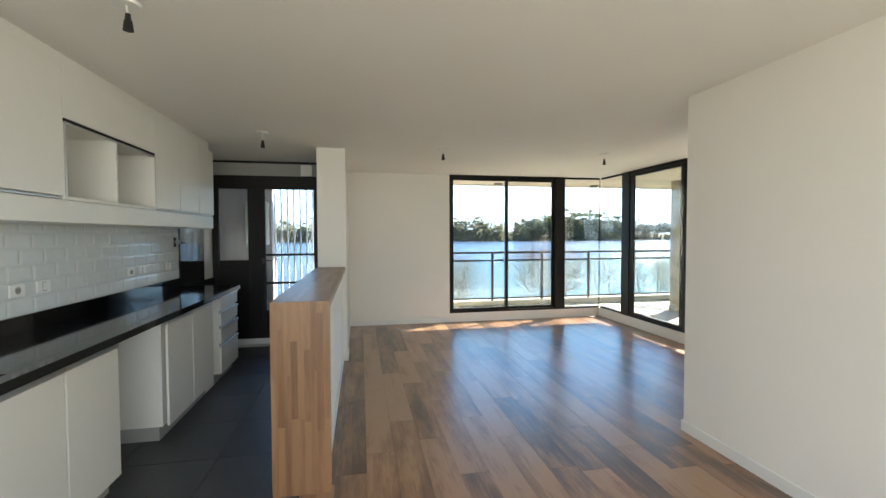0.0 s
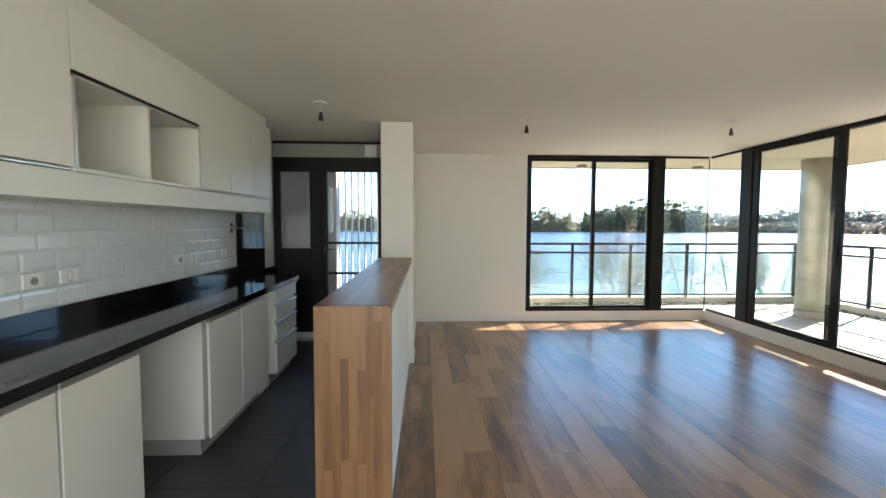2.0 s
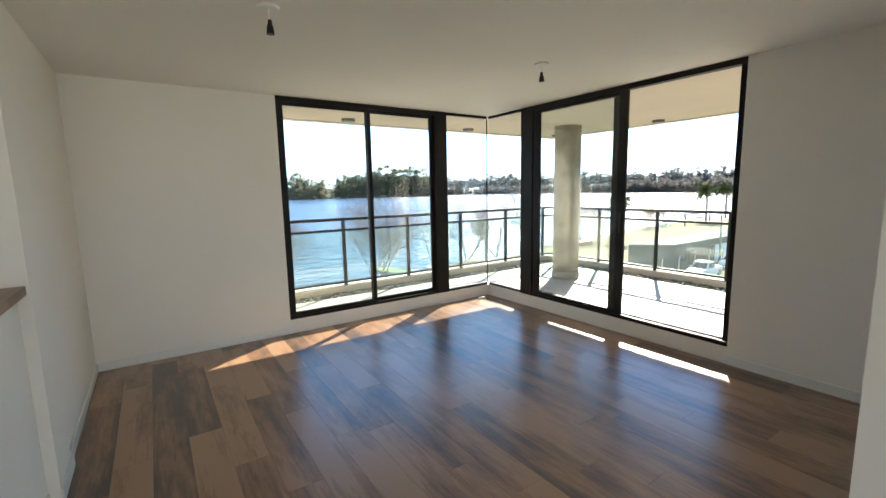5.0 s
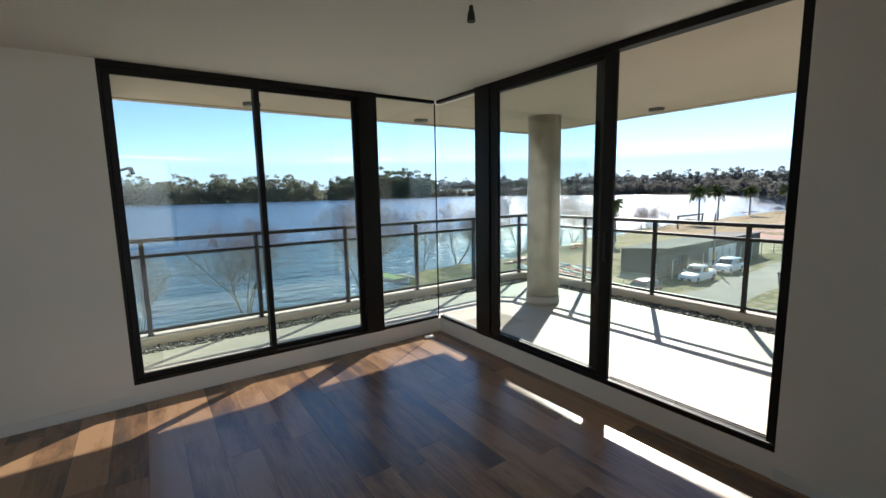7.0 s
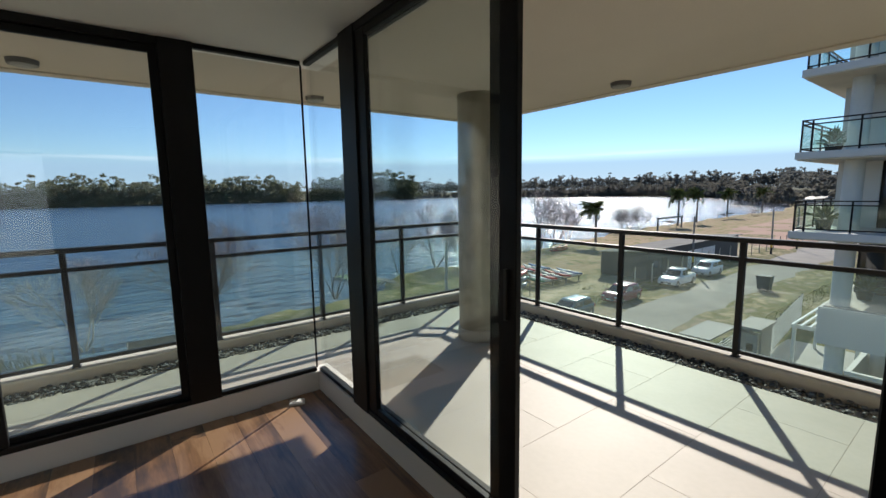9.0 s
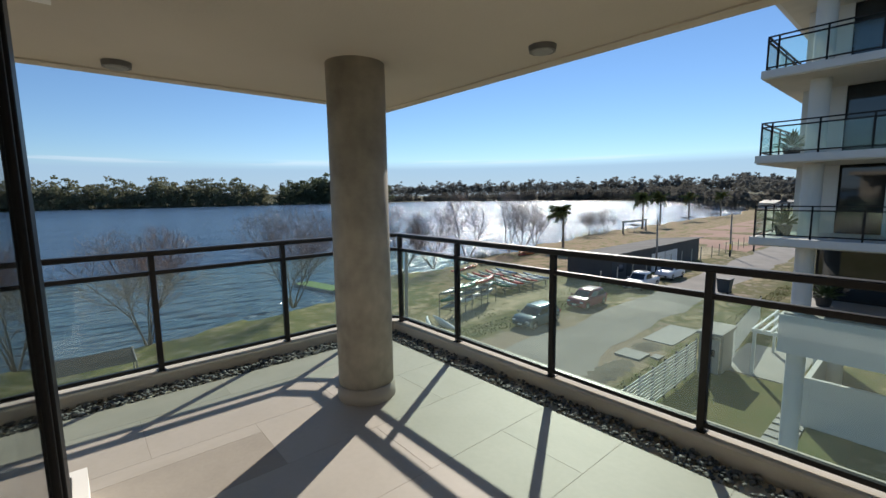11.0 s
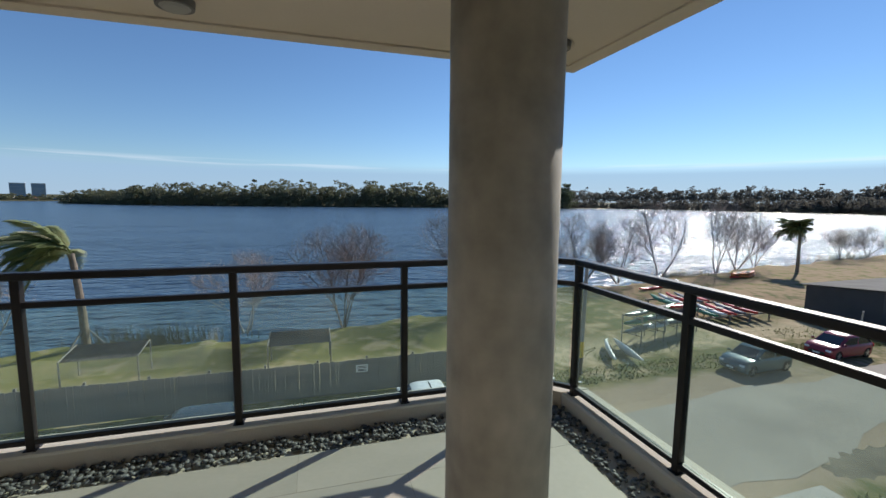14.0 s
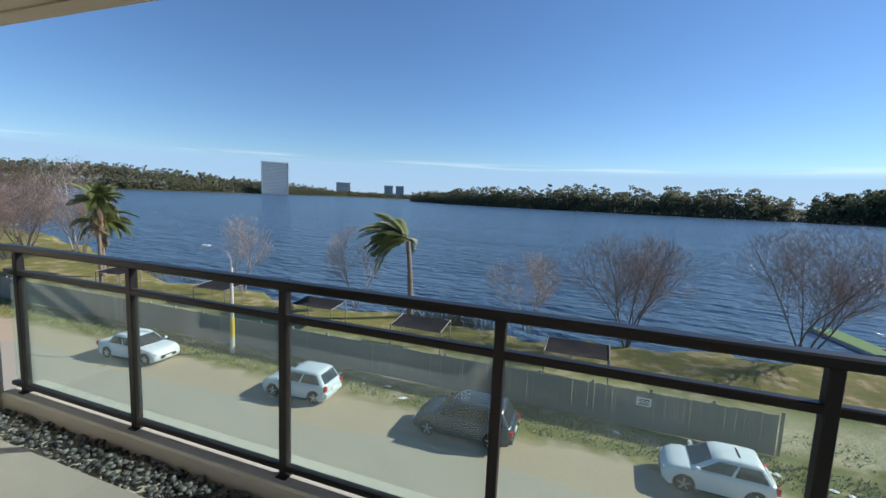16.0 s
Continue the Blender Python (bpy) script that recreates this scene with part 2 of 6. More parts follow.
def tube(bm, a, b, r, seg=8, r2=None):
    a, b = Vector(a), Vector(b)
    q = (b - a).to_track_quat('Z', 'Y').to_matrix().to_4x4()
    bmesh.ops.create_cone(bm, cap_ends=True, segments=seg, radius1=r, radius2=r if r2 is None else r2, depth=(b - a).length, matrix=Matrix.Translation((a + b) / 2) @ q)
    return bm


def mesh_of(name, bm, material, smooth=False):
    me = bpy.data.meshes.new(name)
    bm.to_mesh(me)
    bm.free()
    me.materials.append(material)
    if smooth:
        for f in me.polygons:
            f.use_smooth = True
    return me


def part(name, bm, material, parent=None, label="", smooth=False):
    ob = new(name, mesh_of(name, bm, material, smooth))
    if parent is not None:
        ob.parent = parent
    if label:
        tagged(ob, label)
    return ob


def box(name, material, c, parent=None, label="", bev=0.0):
    return part(name, bx(bmesh.new(), *c, bev), material, parent, label)


def thing(name, label, category, at=(0, 0, 0), rz=0, group="", kind=""):
    ob = new(name)
    ob.empty_display_size = 0.2
    ob.matrix_basis = pose(*at, 0, 0, rz)
    return tagged(ob, label, category, group, kind)


def piece(name, me, parent, m):
    ob = new(name, me)
    ob.parent = parent
    ob.matrix_basis = m
    return ob


def setting(name, material, boxes, label, category, bev=0.0):
    bm = bmesh.new()
    for c in boxes:
        bx(bm, *c, bev)
    return tagged(part(name, bm, material), label, category, kind="structure")


def raw(name, verts, faces, material, parent=None, smooth=False):
    me = bpy.data.meshes.new(name)
    me.from_pydata([tuple(v) for v in verts], [], [tuple(f) for f in faces])
    me.materials.append(material)
    if smooth:
        me.polygons.foreach_set("use_smooth", [True] * len(me.polygons))
    ob = new(name, me)
    if parent is not None:
        ob.parent = parent
    return ob


# ---- the flat: walls, floor, ceiling ----
H = 2.5
setting("wall_kitchen", M["paint"], [(-1.9, -1.8, -0.2, -1.695, 6.43, H)], "white painted kitchen side wall", "wall")
setting("wall_south", M["paint"], [(-1.69, -1.8, -0.2, -1.5, -1.6, H), (-1.5, -1.8, -0.2, 2.6, -1.6, 0.25), (2.6, -1.8, -0.2, 2.97, -1.6, H)], "white painted wall with a wide window behind the entrance", "wall")
setting("wall_corridor", M["paint"], [(2.66, -1.6, -0.2, 4.74, 2.95, H)], "white painted wall block beside the entrance", "wall")
setting("wall_east", M["paint"], [(4.54, 2.95, -0.2, 4.74, 4.13, H), (4.54, 4.13, -0.2, 4.66, 7.37, 0.15)], "white painted wall under and beside the corner windows", "wall")
setting("wall_north", M["paint"], [(0.081, 7.25, -0.2, 1.745, 7.45, H), (1.745, 7.25, -0.2, 4.54, 7.37, 0.15)], "white painted window wall", "wall")
setting("wall_pillar", M["paint"], [(-0.225, 5.31, -0.2, 0.10, 5.64, H), (-0.095, 5.64, -0.2, 0.081, 7.45, H)], "white painted pillar and return wall", "wall")
setting("ceiling", M["ceiling"], [(-1.9, -1.8, H, 4.74, 7.45, H + 0.12)], "plain white painted ceiling", "ceiling")
setting("baseboard", M["trim"], [(0.081, 7.237, 0, 1.745, 7.25, 0.075), (2.647, -1.6, 0, 2.66, 2.963, 0.08), (2.66, 2.95, 0, 4.527, 2.963, 0.08), (4.527, 2.963, 0, 4.54, 4.13, 0.08),
        (0.081, 5.653, 0, 0.094, 7.237, 0.075), (0.10, 5.297, 0, 0.113, 5.653, 0.075), (-1.69, 6.355, 0, -0.1, 6.369, 0.075), (0.05, 2.71, 0, 0.06, 5.3, 0.07)],
        "white lacquered skirting boards", "baseboard", 0.003)

# ---- corner windows and sliding door ----
back = thing("window_2", "wide clear window behind the entrance", "window", kind="structure")
for c in ((-1.5, -1.74, 0.25, 2.6, -1.68, 0.31), (-1.5, -1.74, 2.44, 2.6, -1.68, 2.5), (-1.5, -1.74, 0.31, -1.44, -1.68, 2.44), (2.54, -1.74, 0.31, 2.6, -1.68, 2.44), (0.52, -1.74, 0.31, 0.58, -1.68, 2.44)):
    box("window_frame", M["frame"], c, back)
for x0, x1 in ((-1.44, 0.52), (0.58, 2.54)):
    box("pane", M["pane"], (x0, -1.714, 0.31, x1, -1.708, 2.44), back)
day = new("window_daylight", bpy.data.lights.new("window_daylight", 'AREA'))
day.data.shape, day.data.size, day.data.size_y, day.data.energy, day.data.color = 'RECTANGLE', 3.9, 2.05, 17.0, (1.0, 0.95, 0.88)
day.matrix_basis = look((0.55, -1.77, 1.37), (0.55, 4.0, 1.37))

win = thing("window_1", "black aluminium sliding window with clear glass", "window", kind="structure")
FR = M["frame"]
for nm, c in (("top_frame", (1.745, 7.25, 2.45, 3.66, 7.33, 2.50)), ("bottom_frame", (1.745, 7.25, 0.15, 3.66, 7.33, 0.185)),
              ("side_frame", (1.745, 7.252, 0.185, 1.77, 7.328, 2.45)), ("corner_post", (3.66, 7.245, 0.15, 3.85, 7.335, 2.50)),
              ("fixed_top", (3.85, 7.262, 2.47, 4.535, 7.31, 2.50)), ("fixed_sill", (3.85, 7.262, 0.15, 4.535, 7.31, 0.18)),
              ("fixed_bead", (4.528, 7.26, 0.18, 4.542, 7.274, 2.47))):
    box(nm, FR, c, win, bev=0.004)


def leaf(parent, a, b, off, axis, w=0.045, wb=0.045):
    """One glazed leaf between a and b along x (axis 0) or y (axis 1)."""
    def c(u0, u1, z0, z1, t0, t1):
        return (u0, off + t0, z0, u1, off + t1, z1) if axis == 0 else (off + t0, u0, z0, off + t1, u1, z1)
    for nm, q in (("stile", c(a, a + w, 0.187, 2.45, 0, 0.03)), ("stile", c(b - wb, b, 0.187, 2.45, 0, 0.03)),
                  ("top_rail", c(a + w, b - wb, 2.41, 2.45, 0, 0.03)), ("bottom_rail", c(a + w, b - wb, 0.187, 0.225, 0, 0.03))):
        box(nm, FR, q, parent, bev=0.003)
    box("pane", M["pane"], c(a + w - 0.005, b - wb + 0.005, 0.22, 2.415, 0.012, 0.018), parent)


leaf(win, 1.77, 2.79, 7.257, 0)
leaf(win, 2.74, 3.66, 7.292, 0)
box("pane", M["pane"], (3.845, 7.282, 0.175, 4.525, 7.290, 2.475), win)
door = thing("door_1", "black aluminium sliding balcony door standing half open", "door", kind="structure")
for nm, c in (("top_frame", (4.54, 4.13, 2.45, 4.62, 6.40, 2.50)), ("bottom_frame", (4.54, 4.13, 0.15, 4.62, 6.40, 0.185)),
              ("side_frame", (4.542, 4.13, 0.195, 4.618, 4.175, 2.45)), ("corner_post", (4.535, 6.40, 0.15, 4.625, 6.605, 2.50)),
              ("fixed_top", (4.552, 6.605, 2.47, 4.60, 7.262, 2.50)), ("fixed_sill", (4.552, 6.605, 0.15, 4.60, 7.262, 0.18)),
              ("track", (4.566, 4.175, 0.195, 4.574, 5.15, 0.205)), ("track", (4.592, 4.175, 0.195, 4.600, 5.15, 0.205))):
    box(nm, FR, c, door, bev=0.004)
leaf(door, 5.145, 6.40, 4.548, 1, 0.09, 0.105)
leaf(door, 5.235, 6.40, 4.583, 1, 0.09)
box("pane", M["pane"], (4.572, 6.60, 0.175, 4.580, 7.255, 2.475), door)
box("lock", M["black_plastic"], (4.535, 5.18, 1.05, 4.548, 5.20, 1.25), door, bev=0.003)

# ---- kitchen end: glazed partition and laundry ----
kd = thing("door_2", "black aluminium kitchen partition with a window and a glazed door", "door", kind="structure")
kd.location.x = -0.035
for nm, c in (("top_frame", (-1.655, 6.37, 2.12, -0.055, 6.42, 2.30)), ("side_frame", (-1.655, 6.37, 0.0, -1.57, 6.42, 2.12)), ("mullion", (-1.20, 6.365, 0.07, -1.05, 6.425, 2.12)),
              ("lower_panel", (-1.57, 6.375, 0.07, -1.20, 6.415, 1.15)), ("stile", (-1.05, 6.37, 0.07, -0.98, 6.42, 2.12)), ("stile", (-0.34, 6.37, 0.07, -0.055, 6.42, 2.12)),
              ("glazing_bar", (-0.98, 6.38, 1.205, -0.34, 6.41, 1.235)), ("glazing_bar", (-0.98, 6.38, 0.815, -0.34, 6.41, 0.845)), ("bottom_rail", (-0.98, 6.37, 0.07, -0.34, 6.42, 0.45)),
              ("head_rail", (-1.655, 6.372, 2.47, -0.055, 6.42, 2.499))):
    box(nm, FR, c, kd, bev=0.003)
box("pane", M["pane"], (-1.57, 6.393, 1.15, -1.20, 6.397, 2.12), kd)
box("pane", M["pane"], (-0.98, 6.393, 0.45, -0.34, 6.397, 2.12), kd)
box("band", M["band"], (-1.655, 6.385, 2.30, -0.055, 6.42, 2.47), kd, "grey painted panel above the glazing")
hb = bmesh.new()
bx(hb, -1.03, 6.35, 1.10, -1.0, 6.37, 1.18, 0.003), bx(hb, -1.02, 6.335, 1.135, -0.90, 6.35, 1.15, 0.003)
part("door_handle", hb, M["black_plastic"], kd)
vent = thing("wall_vent", "small white square ventilation grille on the grey panel", "vent", (-0.465, 6.385, 2.385))
box("frame", M["plastic"], (-0.075, -0.012, -0.075, 0.075, 0, 0.075), vent, bev=0.004)
for i in range(6):
    box("slat", M["plastic"], (-0.06, -0.018, -0.055 + i * 0.02, 0.06, -0.012, -0.045 + i * 0.02), vent)
lil = surf("lilac grey laundry paint", (0.62, 0.57, 0.60), 0.85, var=0.03)
setting("wall_laundry", lil, [(-2.6, 7.42, -0.2, -1.13, 7.6, H), (-2.8, 6.42, -0.2, -2.6, 7.6, H), (-2.6, 6.43, -0.2, -1.81, 6.6, H)], "pale laundry walls behind the kitchen", "wall")
setting("ceiling_laundry", M["ceiling"], [(-2.8, 6.43, H + 0.121, 0.0, 7.62, H + 0.2)], "laundry ceiling", "ceiling")
setting("floor_laundry", M["kitchen_tile"], [(-2.6, 6.42, -0.2, -0.05, 7.6, -0.004)], "dark laundry floor", "floor")
boil = thing("water_heater", "white wall-hung gas water heater with pipes beneath", "heater", (-1.33, 7.42, 1.33))
box("body", M["plastic"], (-0.17, -0.2, 0, 0.17, 0, 0.68), boil, bev=0.02)
fl = bmesh.new()
cyl(fl, 0.02, -0.1, 0.68, 0.98, 0.05)
part("flue", fl, M["steel"], boil, "ribbed metal flue")
for i in range(3):
    pb = bmesh.new()
    tube(pb, (-0.08 + i * 0.08, -0.1, 0), (-0.08 + i * 0.08, -0.1, -0.2 - 0.05 * i), 0.012), tube(pb, (-0.08 + i * 0.08, -0.1, -0.2 - 0.05 * i), (-0.08 + i * 0.08, 0, -0.22 - 0.05 * i), 0.012)
    part("pipe", pb, M["chrome"], boil)
grille = thing("slat_screen", "white upright metal slats screening the laundry", "screen", (0, 7.5, 0))
for i in range(11):
    box("slat", M["plastic"], (-1.10 + i * 0.098, -0.04, 0.0, -1.085 + i * 0.098, 0.04, 2.62), grille)


# ---- balcony ----
TX, TY = 7.6, 8.8
setting("balcony_slab", M["render"], [(1.5, 7.45, -0.23, 7.75, 8.98, -0.03), (4.74, 1.2, -0.23, 7.75, 7.45, -0.03)], "concrete balcony slab", "balcony")
setting("ceiling_balcony", M["soffit"], [(-0.2, 7.45, 2.5, 7.52, 8.72, 2.72), (4.74, 1.0, 2.5, 7.52, 7.45, 2.72),
        ], "sand coloured concrete soffit over the balcony", "ceiling")
setting("drip_edge", M["soffit"], [(-0.2, 8.60, 2.488, 7.52, 8.72, 2.4995)], "raised drip edge along the soffit", "trim")
setting("drip_edge_side", M["soffit"], [(7.40, 1.0, 2.488, 7.52, 8.60, 2.4995)], "raised drip edge along the side of the soffit", "trim")
setting("wall_balcony_end", M["render"], [(1.5, 7.45, -0.23, 1.72, 8.72, 2.5), (4.74, 1.0, -0.23, 7.5, 1.2, 2.5)], "rendered wall closing the balcony", "wall")
setting("wall_outer", M["render"], [(4.741, 1.2, -0.1, 4.76, 4.188, 2.5)], "sand coloured outer wall face", "wall")
kb = bmesh.new()
bx(kb, 1.72, 8.70, -0.03, 7.36, 8.95, 0.10, 0.012), bx(kb, 7.45, 1.2, -0.03, 7.70, 8.60, 0.10, 0.012)
for f in ([(7.36, 8.70), (7.36, 8.95), (7.70, 8.60), (7.45, 8.60)],):
    lo, hi = [kb.verts.new((x, y, -0.03)) for x, y in f], [kb.verts.new((x, y, 0.10)) for x, y in f]
    kb.faces.new(hi), kb.faces.new(lo[::-1])
    for i in range(4):
        kb.faces.new((lo[i], lo[(i + 1) % 4], hi[(i + 1) % 4], hi[i]))
bmesh.ops.recalc_face_normals(kb, faces=kb.faces)
tagged(part("kerb", kb, M["render"]), "low rendered kerb under the balustrade", "kerb", kind="structure")

DK = surf("dark brown powder-coated steel", (0.014, 0.011, 0.0105), 0.42, var=0.12, fine=300, bump=0.03, spec=0.35)
RZ0, RZM, RZT = 0.15, 0.945, 1.108


def rail_run(name, a, b, posts, label):
    """Balustrade from a to b: handrail, middle and bottom rail, posts, and a pane between each two posts."""
    a, b = Vector((*a, 0)), Vector((*b, 0))
    d = (b - a).normalized()
    run = thing(name, label, "railing", a, math.degrees(math.atan2(d.y, d.x)), group="balcony balustrade")
    n = (b - a).length
    box("handrail", DK, (0, -0.035, RZT - 0.022, n, 0.035, RZT + 0.022), run, bev=0.008)
    box("middle_rail", DK, (0, -0.022, RZM - 0.018, n, 0.022, RZM + 0.018), run, bev=0.005)
    box("bottom_rail", DK, (0, -0.022, RZ0 - 0.02, n, 0.022, RZ0 + 0.012), run, bev=0.005)
    for s in posts:
        pb = bmesh.new()
        bx(pb, s - 0.022, -0.024, 0.10, s + 0.022, 0.024, RZT - 0.02, 0.004), bx(pb, s - 0.032, -0.04, 0.098, s + 0.032, 0.04, 0.106, 0.002)
        part("post", pb, DK, run)
    cuts = [0, *posts, n]
    for s0, s1 in zip(cuts, cuts[1:]):
        if s1 - s0 > 0.1:
            box("glass_panel", M["rail_glass"], (s0 + 0.03, -0.004, RZ0 + 0.012, s1 - 0.03, 0.004, RZM - 0.018), run)
    return run


PX = [1.87, 2.98, 4.09, 5.18, 6.27]
rail_run("front_railing", (1.73, 8.78), (7.32, 8.78), [x - 1.73 for x in PX] + [5.57], "black metal balustrade with green glass facing the lake")
rail_run("corner_railing", (7.32, 8.78), (7.53, 8.57), [], "short slanted corner piece of the black balustrade")
rail_run("side_railing", (7.53, 8.57), (7.53, 1.25), [0.02, 0.99, 2.10, 3.19, 4.29, 5.39, 6.49], "black metal balustrade with green glass facing the neighbour building")

col = thing("column", "round patched concrete column with a pale skirting ring", "column", (6.37, 7.39, 0), kind="structure")
part("shaft", cyl(bmesh.new(), 0, 0, 0.12, 2.5, 0.212, seg=64), M["column"], col, smooth=False)
part("skirting", cyl(bmesh.new(), 0, 0, -0.03, 0.12, 0.224, seg=64), M["stone_tile"], col, "pale tile ring")
for o in col.children:
    for f in o.data.polygons:
        f.use_smooth = abs(f.normal.z) < 0.5


soffit_grey = surf("dark grey lamp housing", (0.13, 0.125, 0.12), 0.5, var=0.06)


def soffit_light(x, y):
    o = thing("soffit_light", "round grey surface lamp with a frosted glass, switched off", "ceiling light", (x, y, 2.5), group="balcony soffit lights")
    part("body", cyl(bmesh.new(), 0, 0, -0.035, 0, 0.085, 0.09, 32), soffit_grey, o)
    part("diffuser", cyl(bmesh.new(), 0, 0, -0.045, -0.034, 0.055, 0.07, 32), M["band"], o, "frosted diffuser")


for x, y in ((2.95, 8.3), (5.05, 8.35), (7.10, 8.27), (7.12, 6.3)):
    soffit_light(x, y)
wb = thing("wall_lamp_bracket", "small dark bracket fixed to the balcony end wall", "bracket", (1.72, 8.2, 1.78))
bb = bmesh.new()
bx(bb, 0, -0.03, -0.05, 0.03, 0.03, 0.05, 0.004), tube(bb, (0.03, 0, 0), (0.14, 0, 0.04), 0.012), tube(bb, (0.14, 0, 0.04), (0.16, 0.0, -0.02), 0.02)
part("bracket", bb, DK, wb)

# ---- street, lake and far shore ----
LAKE = [(-3000, 70), (-160, 75), (-75, 52), (-50, 44), (-36, 40), (-4, 39.2), (9, 40.2), (21.5, 43), (30, 49), (48, 50.5), (65, 55), (115, 61.5), (190, 65), (225, 62), (404, 105), (550, 190),
        (590, 345), (480, 590), (270, 600), (88, 612), (-60, 630), (-231, 690), (-375, 820), (-300, 1000), (-240, 1250), (-520, 1250), (-774, 860), (-800, 560), (-900, 480), (-3000, 400)]


def lake_depth(X, Y):
    """Signed distance to the shore: over 0 in the lake."""
    inside, best = np.zeros(X.shape, bool), np.full(X.shape, 1e9)
    for (x0, y0), (x1, y1) in zip(LAKE, LAKE[1:] + LAKE[:1]):
        hit = (y0 > Y) != (y1 > Y)
        inside ^= hit & (X < (x1 - x0) * (Y - y0) / (y1 - y0 + 1e-9) + x0)
        dx, dy = x1 - x0, y1 - y0
        t = np.clip(((X - x0) * dx + (Y - y0) * dy) / (dx * dx + dy * dy), 0, 1)
        best = np.minimum(best, np.hypot(X - x0 - t * dx, Y - y0 - t * dy))
    return np.where(inside, best, -best)


def axis(*runs):
    out = []
    for a, b, step in runs:
        out += list(np.arange(a, b, step))
    return np.array(out)


gx = axis((-4000, -1000, 300), (-1000, -100, 30), (-100, 130, 1.3), (130, 260, 5), (260, 1000, 30), (1000, 4001, 300))
gy = axis((-300, -20, 40), (-20, 20, 4), (20, 36, 1.6), (36, 72, 0.7), (72, 120, 5), (120, 1300, 25), (1300, 4901, 300))
GX, GY = np.meshgrid(gx, gy)
wob = 1.1 * np.sin(GX * 0.31 + 1.0) + 0.7 * np.sin(GX * 0.83) + 0.4 * np.sin(GX * 1.9 + GY)
D = lake_depth(GX, GY) + np.where(GY < 100, wob * 0.7, 0)
HILL = np.where(((GY > 300) | (GX > 420)) & (D < -20), np.clip((-D - 20) / 260, 0, 1) * np.where(GX > 380, 7, 16), 0)
GZ = np.where(D < -1.5, G, np.where(D > 1.5, -10.6, G + (D + 1.5) / 3.0 * -2.4)) + HILL
GZ += np.where((GY > 28) & (GY < 45) & (D < -1), 0.12 * np.sin(GX * 0.4) * np.sin(GY * 0.5), 0)
nx = len(gx)
gfaces = [(j * nx + i, j * nx + i + 1, (j + 1) * nx + i + 1, (j + 1) * nx + i) for j in range(len(gy) - 1) for i in range(nx - 1)]


def ground_material():
    """Grass with bare sandy patches, a dusty verge along the street and trodden soil in the boat yard."""
    m = bpy.data.materials.new("grass and soil")
    m.use_nodes = True
    n, l = m.node_tree.nodes, m.node_tree.links
    p = n["Principled BSDF"]
    p.inputs["Roughness"].default_value, p.inputs["Specular IOR Level"].default_value = 0.95, 0.15
    co, sep = n.new("ShaderNodeTexCoord"), n.new("ShaderNodeSeparateXYZ")
    l.new(co.outputs["Object"], sep.inputs[0])

    def noise_of(scale, detail=4):
        t = n.new("ShaderNodeTexNoise")
        t.inputs["Scale"].default_value, t.inputs["Detail"].default_value = scale, detail
        l.new(co.outputs["Object"], t.inputs[0])
        return t.outputs[0]

    def calc(op, a, b, c=None):
        t = n.new("ShaderNodeMath")
        t.operation, t.use_clamp = op, False
        for i, v in enumerate((a, b, c)):
            if v is not None:
                if isinstance(v, (int, float)):
                    t.inputs[i].default_value = v
                else:
                    l.new(v, t.inputs[i])
        return t.outputs[0]

    def ramp(v, a, b):
        t = n.new("ShaderNodeMapRange")
        t.inputs[1].default_value, t.inputs[2].default_value = a, b
        l.new(v, t.inputs[0])
        return t.outputs[0]

    def mix(f, a, b):
        t = n.new("ShaderNodeMixRGB")
        for i, v in enumerate((f, a, b)):
            if isinstance(v, tuple):
                t.inputs[i].default_value = (*v, 1)
            else:
                l.new(v, t.inputs[i])
        return t.outputs[0]

    big, mid, fine = noise_of(0.12), noise_of(0.9, 5), noise_of(14, 4)
    x, y = sep.outputs[0], sep.outputs[1]
    yw = calc('MULTIPLY_ADD', mid, 2.2, y)
    grass = mix(ramp(mid, 0.35, 0.65), (0.205, 0.19, 0.055), (0.33, 0.27, 0.10))
    grass = mix(ramp(fine, 0.3, 0.75), grass, (0.085, 0.105, 0.03))
    grass = mix(calc('MULTIPLY', ramp(x, 11, 22), ramp(yw, 45, 38)), grass, mix(ramp(mid, 0.35, 0.65), (0.085, 0.098, 0.03), (0.16, 0.135, 0.06)))
    bare = calc('MULTIPLY', ramp(calc('MULTIPLY_ADD', big, 0.6, mid), 0.83, 0.99), 0.7)
    base = mix(bare, grass, (0.40, 0.315, 0.20))
    sandy = calc('MULTIPLY', ramp(yw, 28.3, 29.3), ramp(yw, 33.5, 31.0))
    sandy = calc('MULTIPLY', sandy, ramp(fine, 0.35, 0.6))
    base = mix(calc('MULTIPLY', sandy, 0.7), base, (0.62, 0.51, 0.36))
    soil = mix(ramp(fine, 0.3, 0.7), (0.50, 0.395, 0.275), (0.39, 0.305, 0.21))
    soil = mix(ramp(x, 12, 24), soil, mix(ramp(fine, 0.3, 0.7), (0.31, 0.245, 0.18), (0.22, 0.175, 0.13)))
    verge = calc('MULTIPLY', ramp(yw, 15.6, 16.6), ramp(yw, 25.6, 24.9))
    verge = calc('MULTIPLY', verge, calc('SUBTRACT', 1.0, calc('MULTIPLY', ramp(x, 30, 40), ramp(mid, 0.36, 0.46))))
    base = mix(verge, base, soil)
    yard = calc('MULTIPLY', calc('MULTIPLY', ramp(x, 30, 36), ramp(yw, 33, 37)), ramp(mid, 0.36, 0.5))
    base = mix(calc('MULTIPLY', yard, 0.8), base, (0.29, 0.205, 0.125))
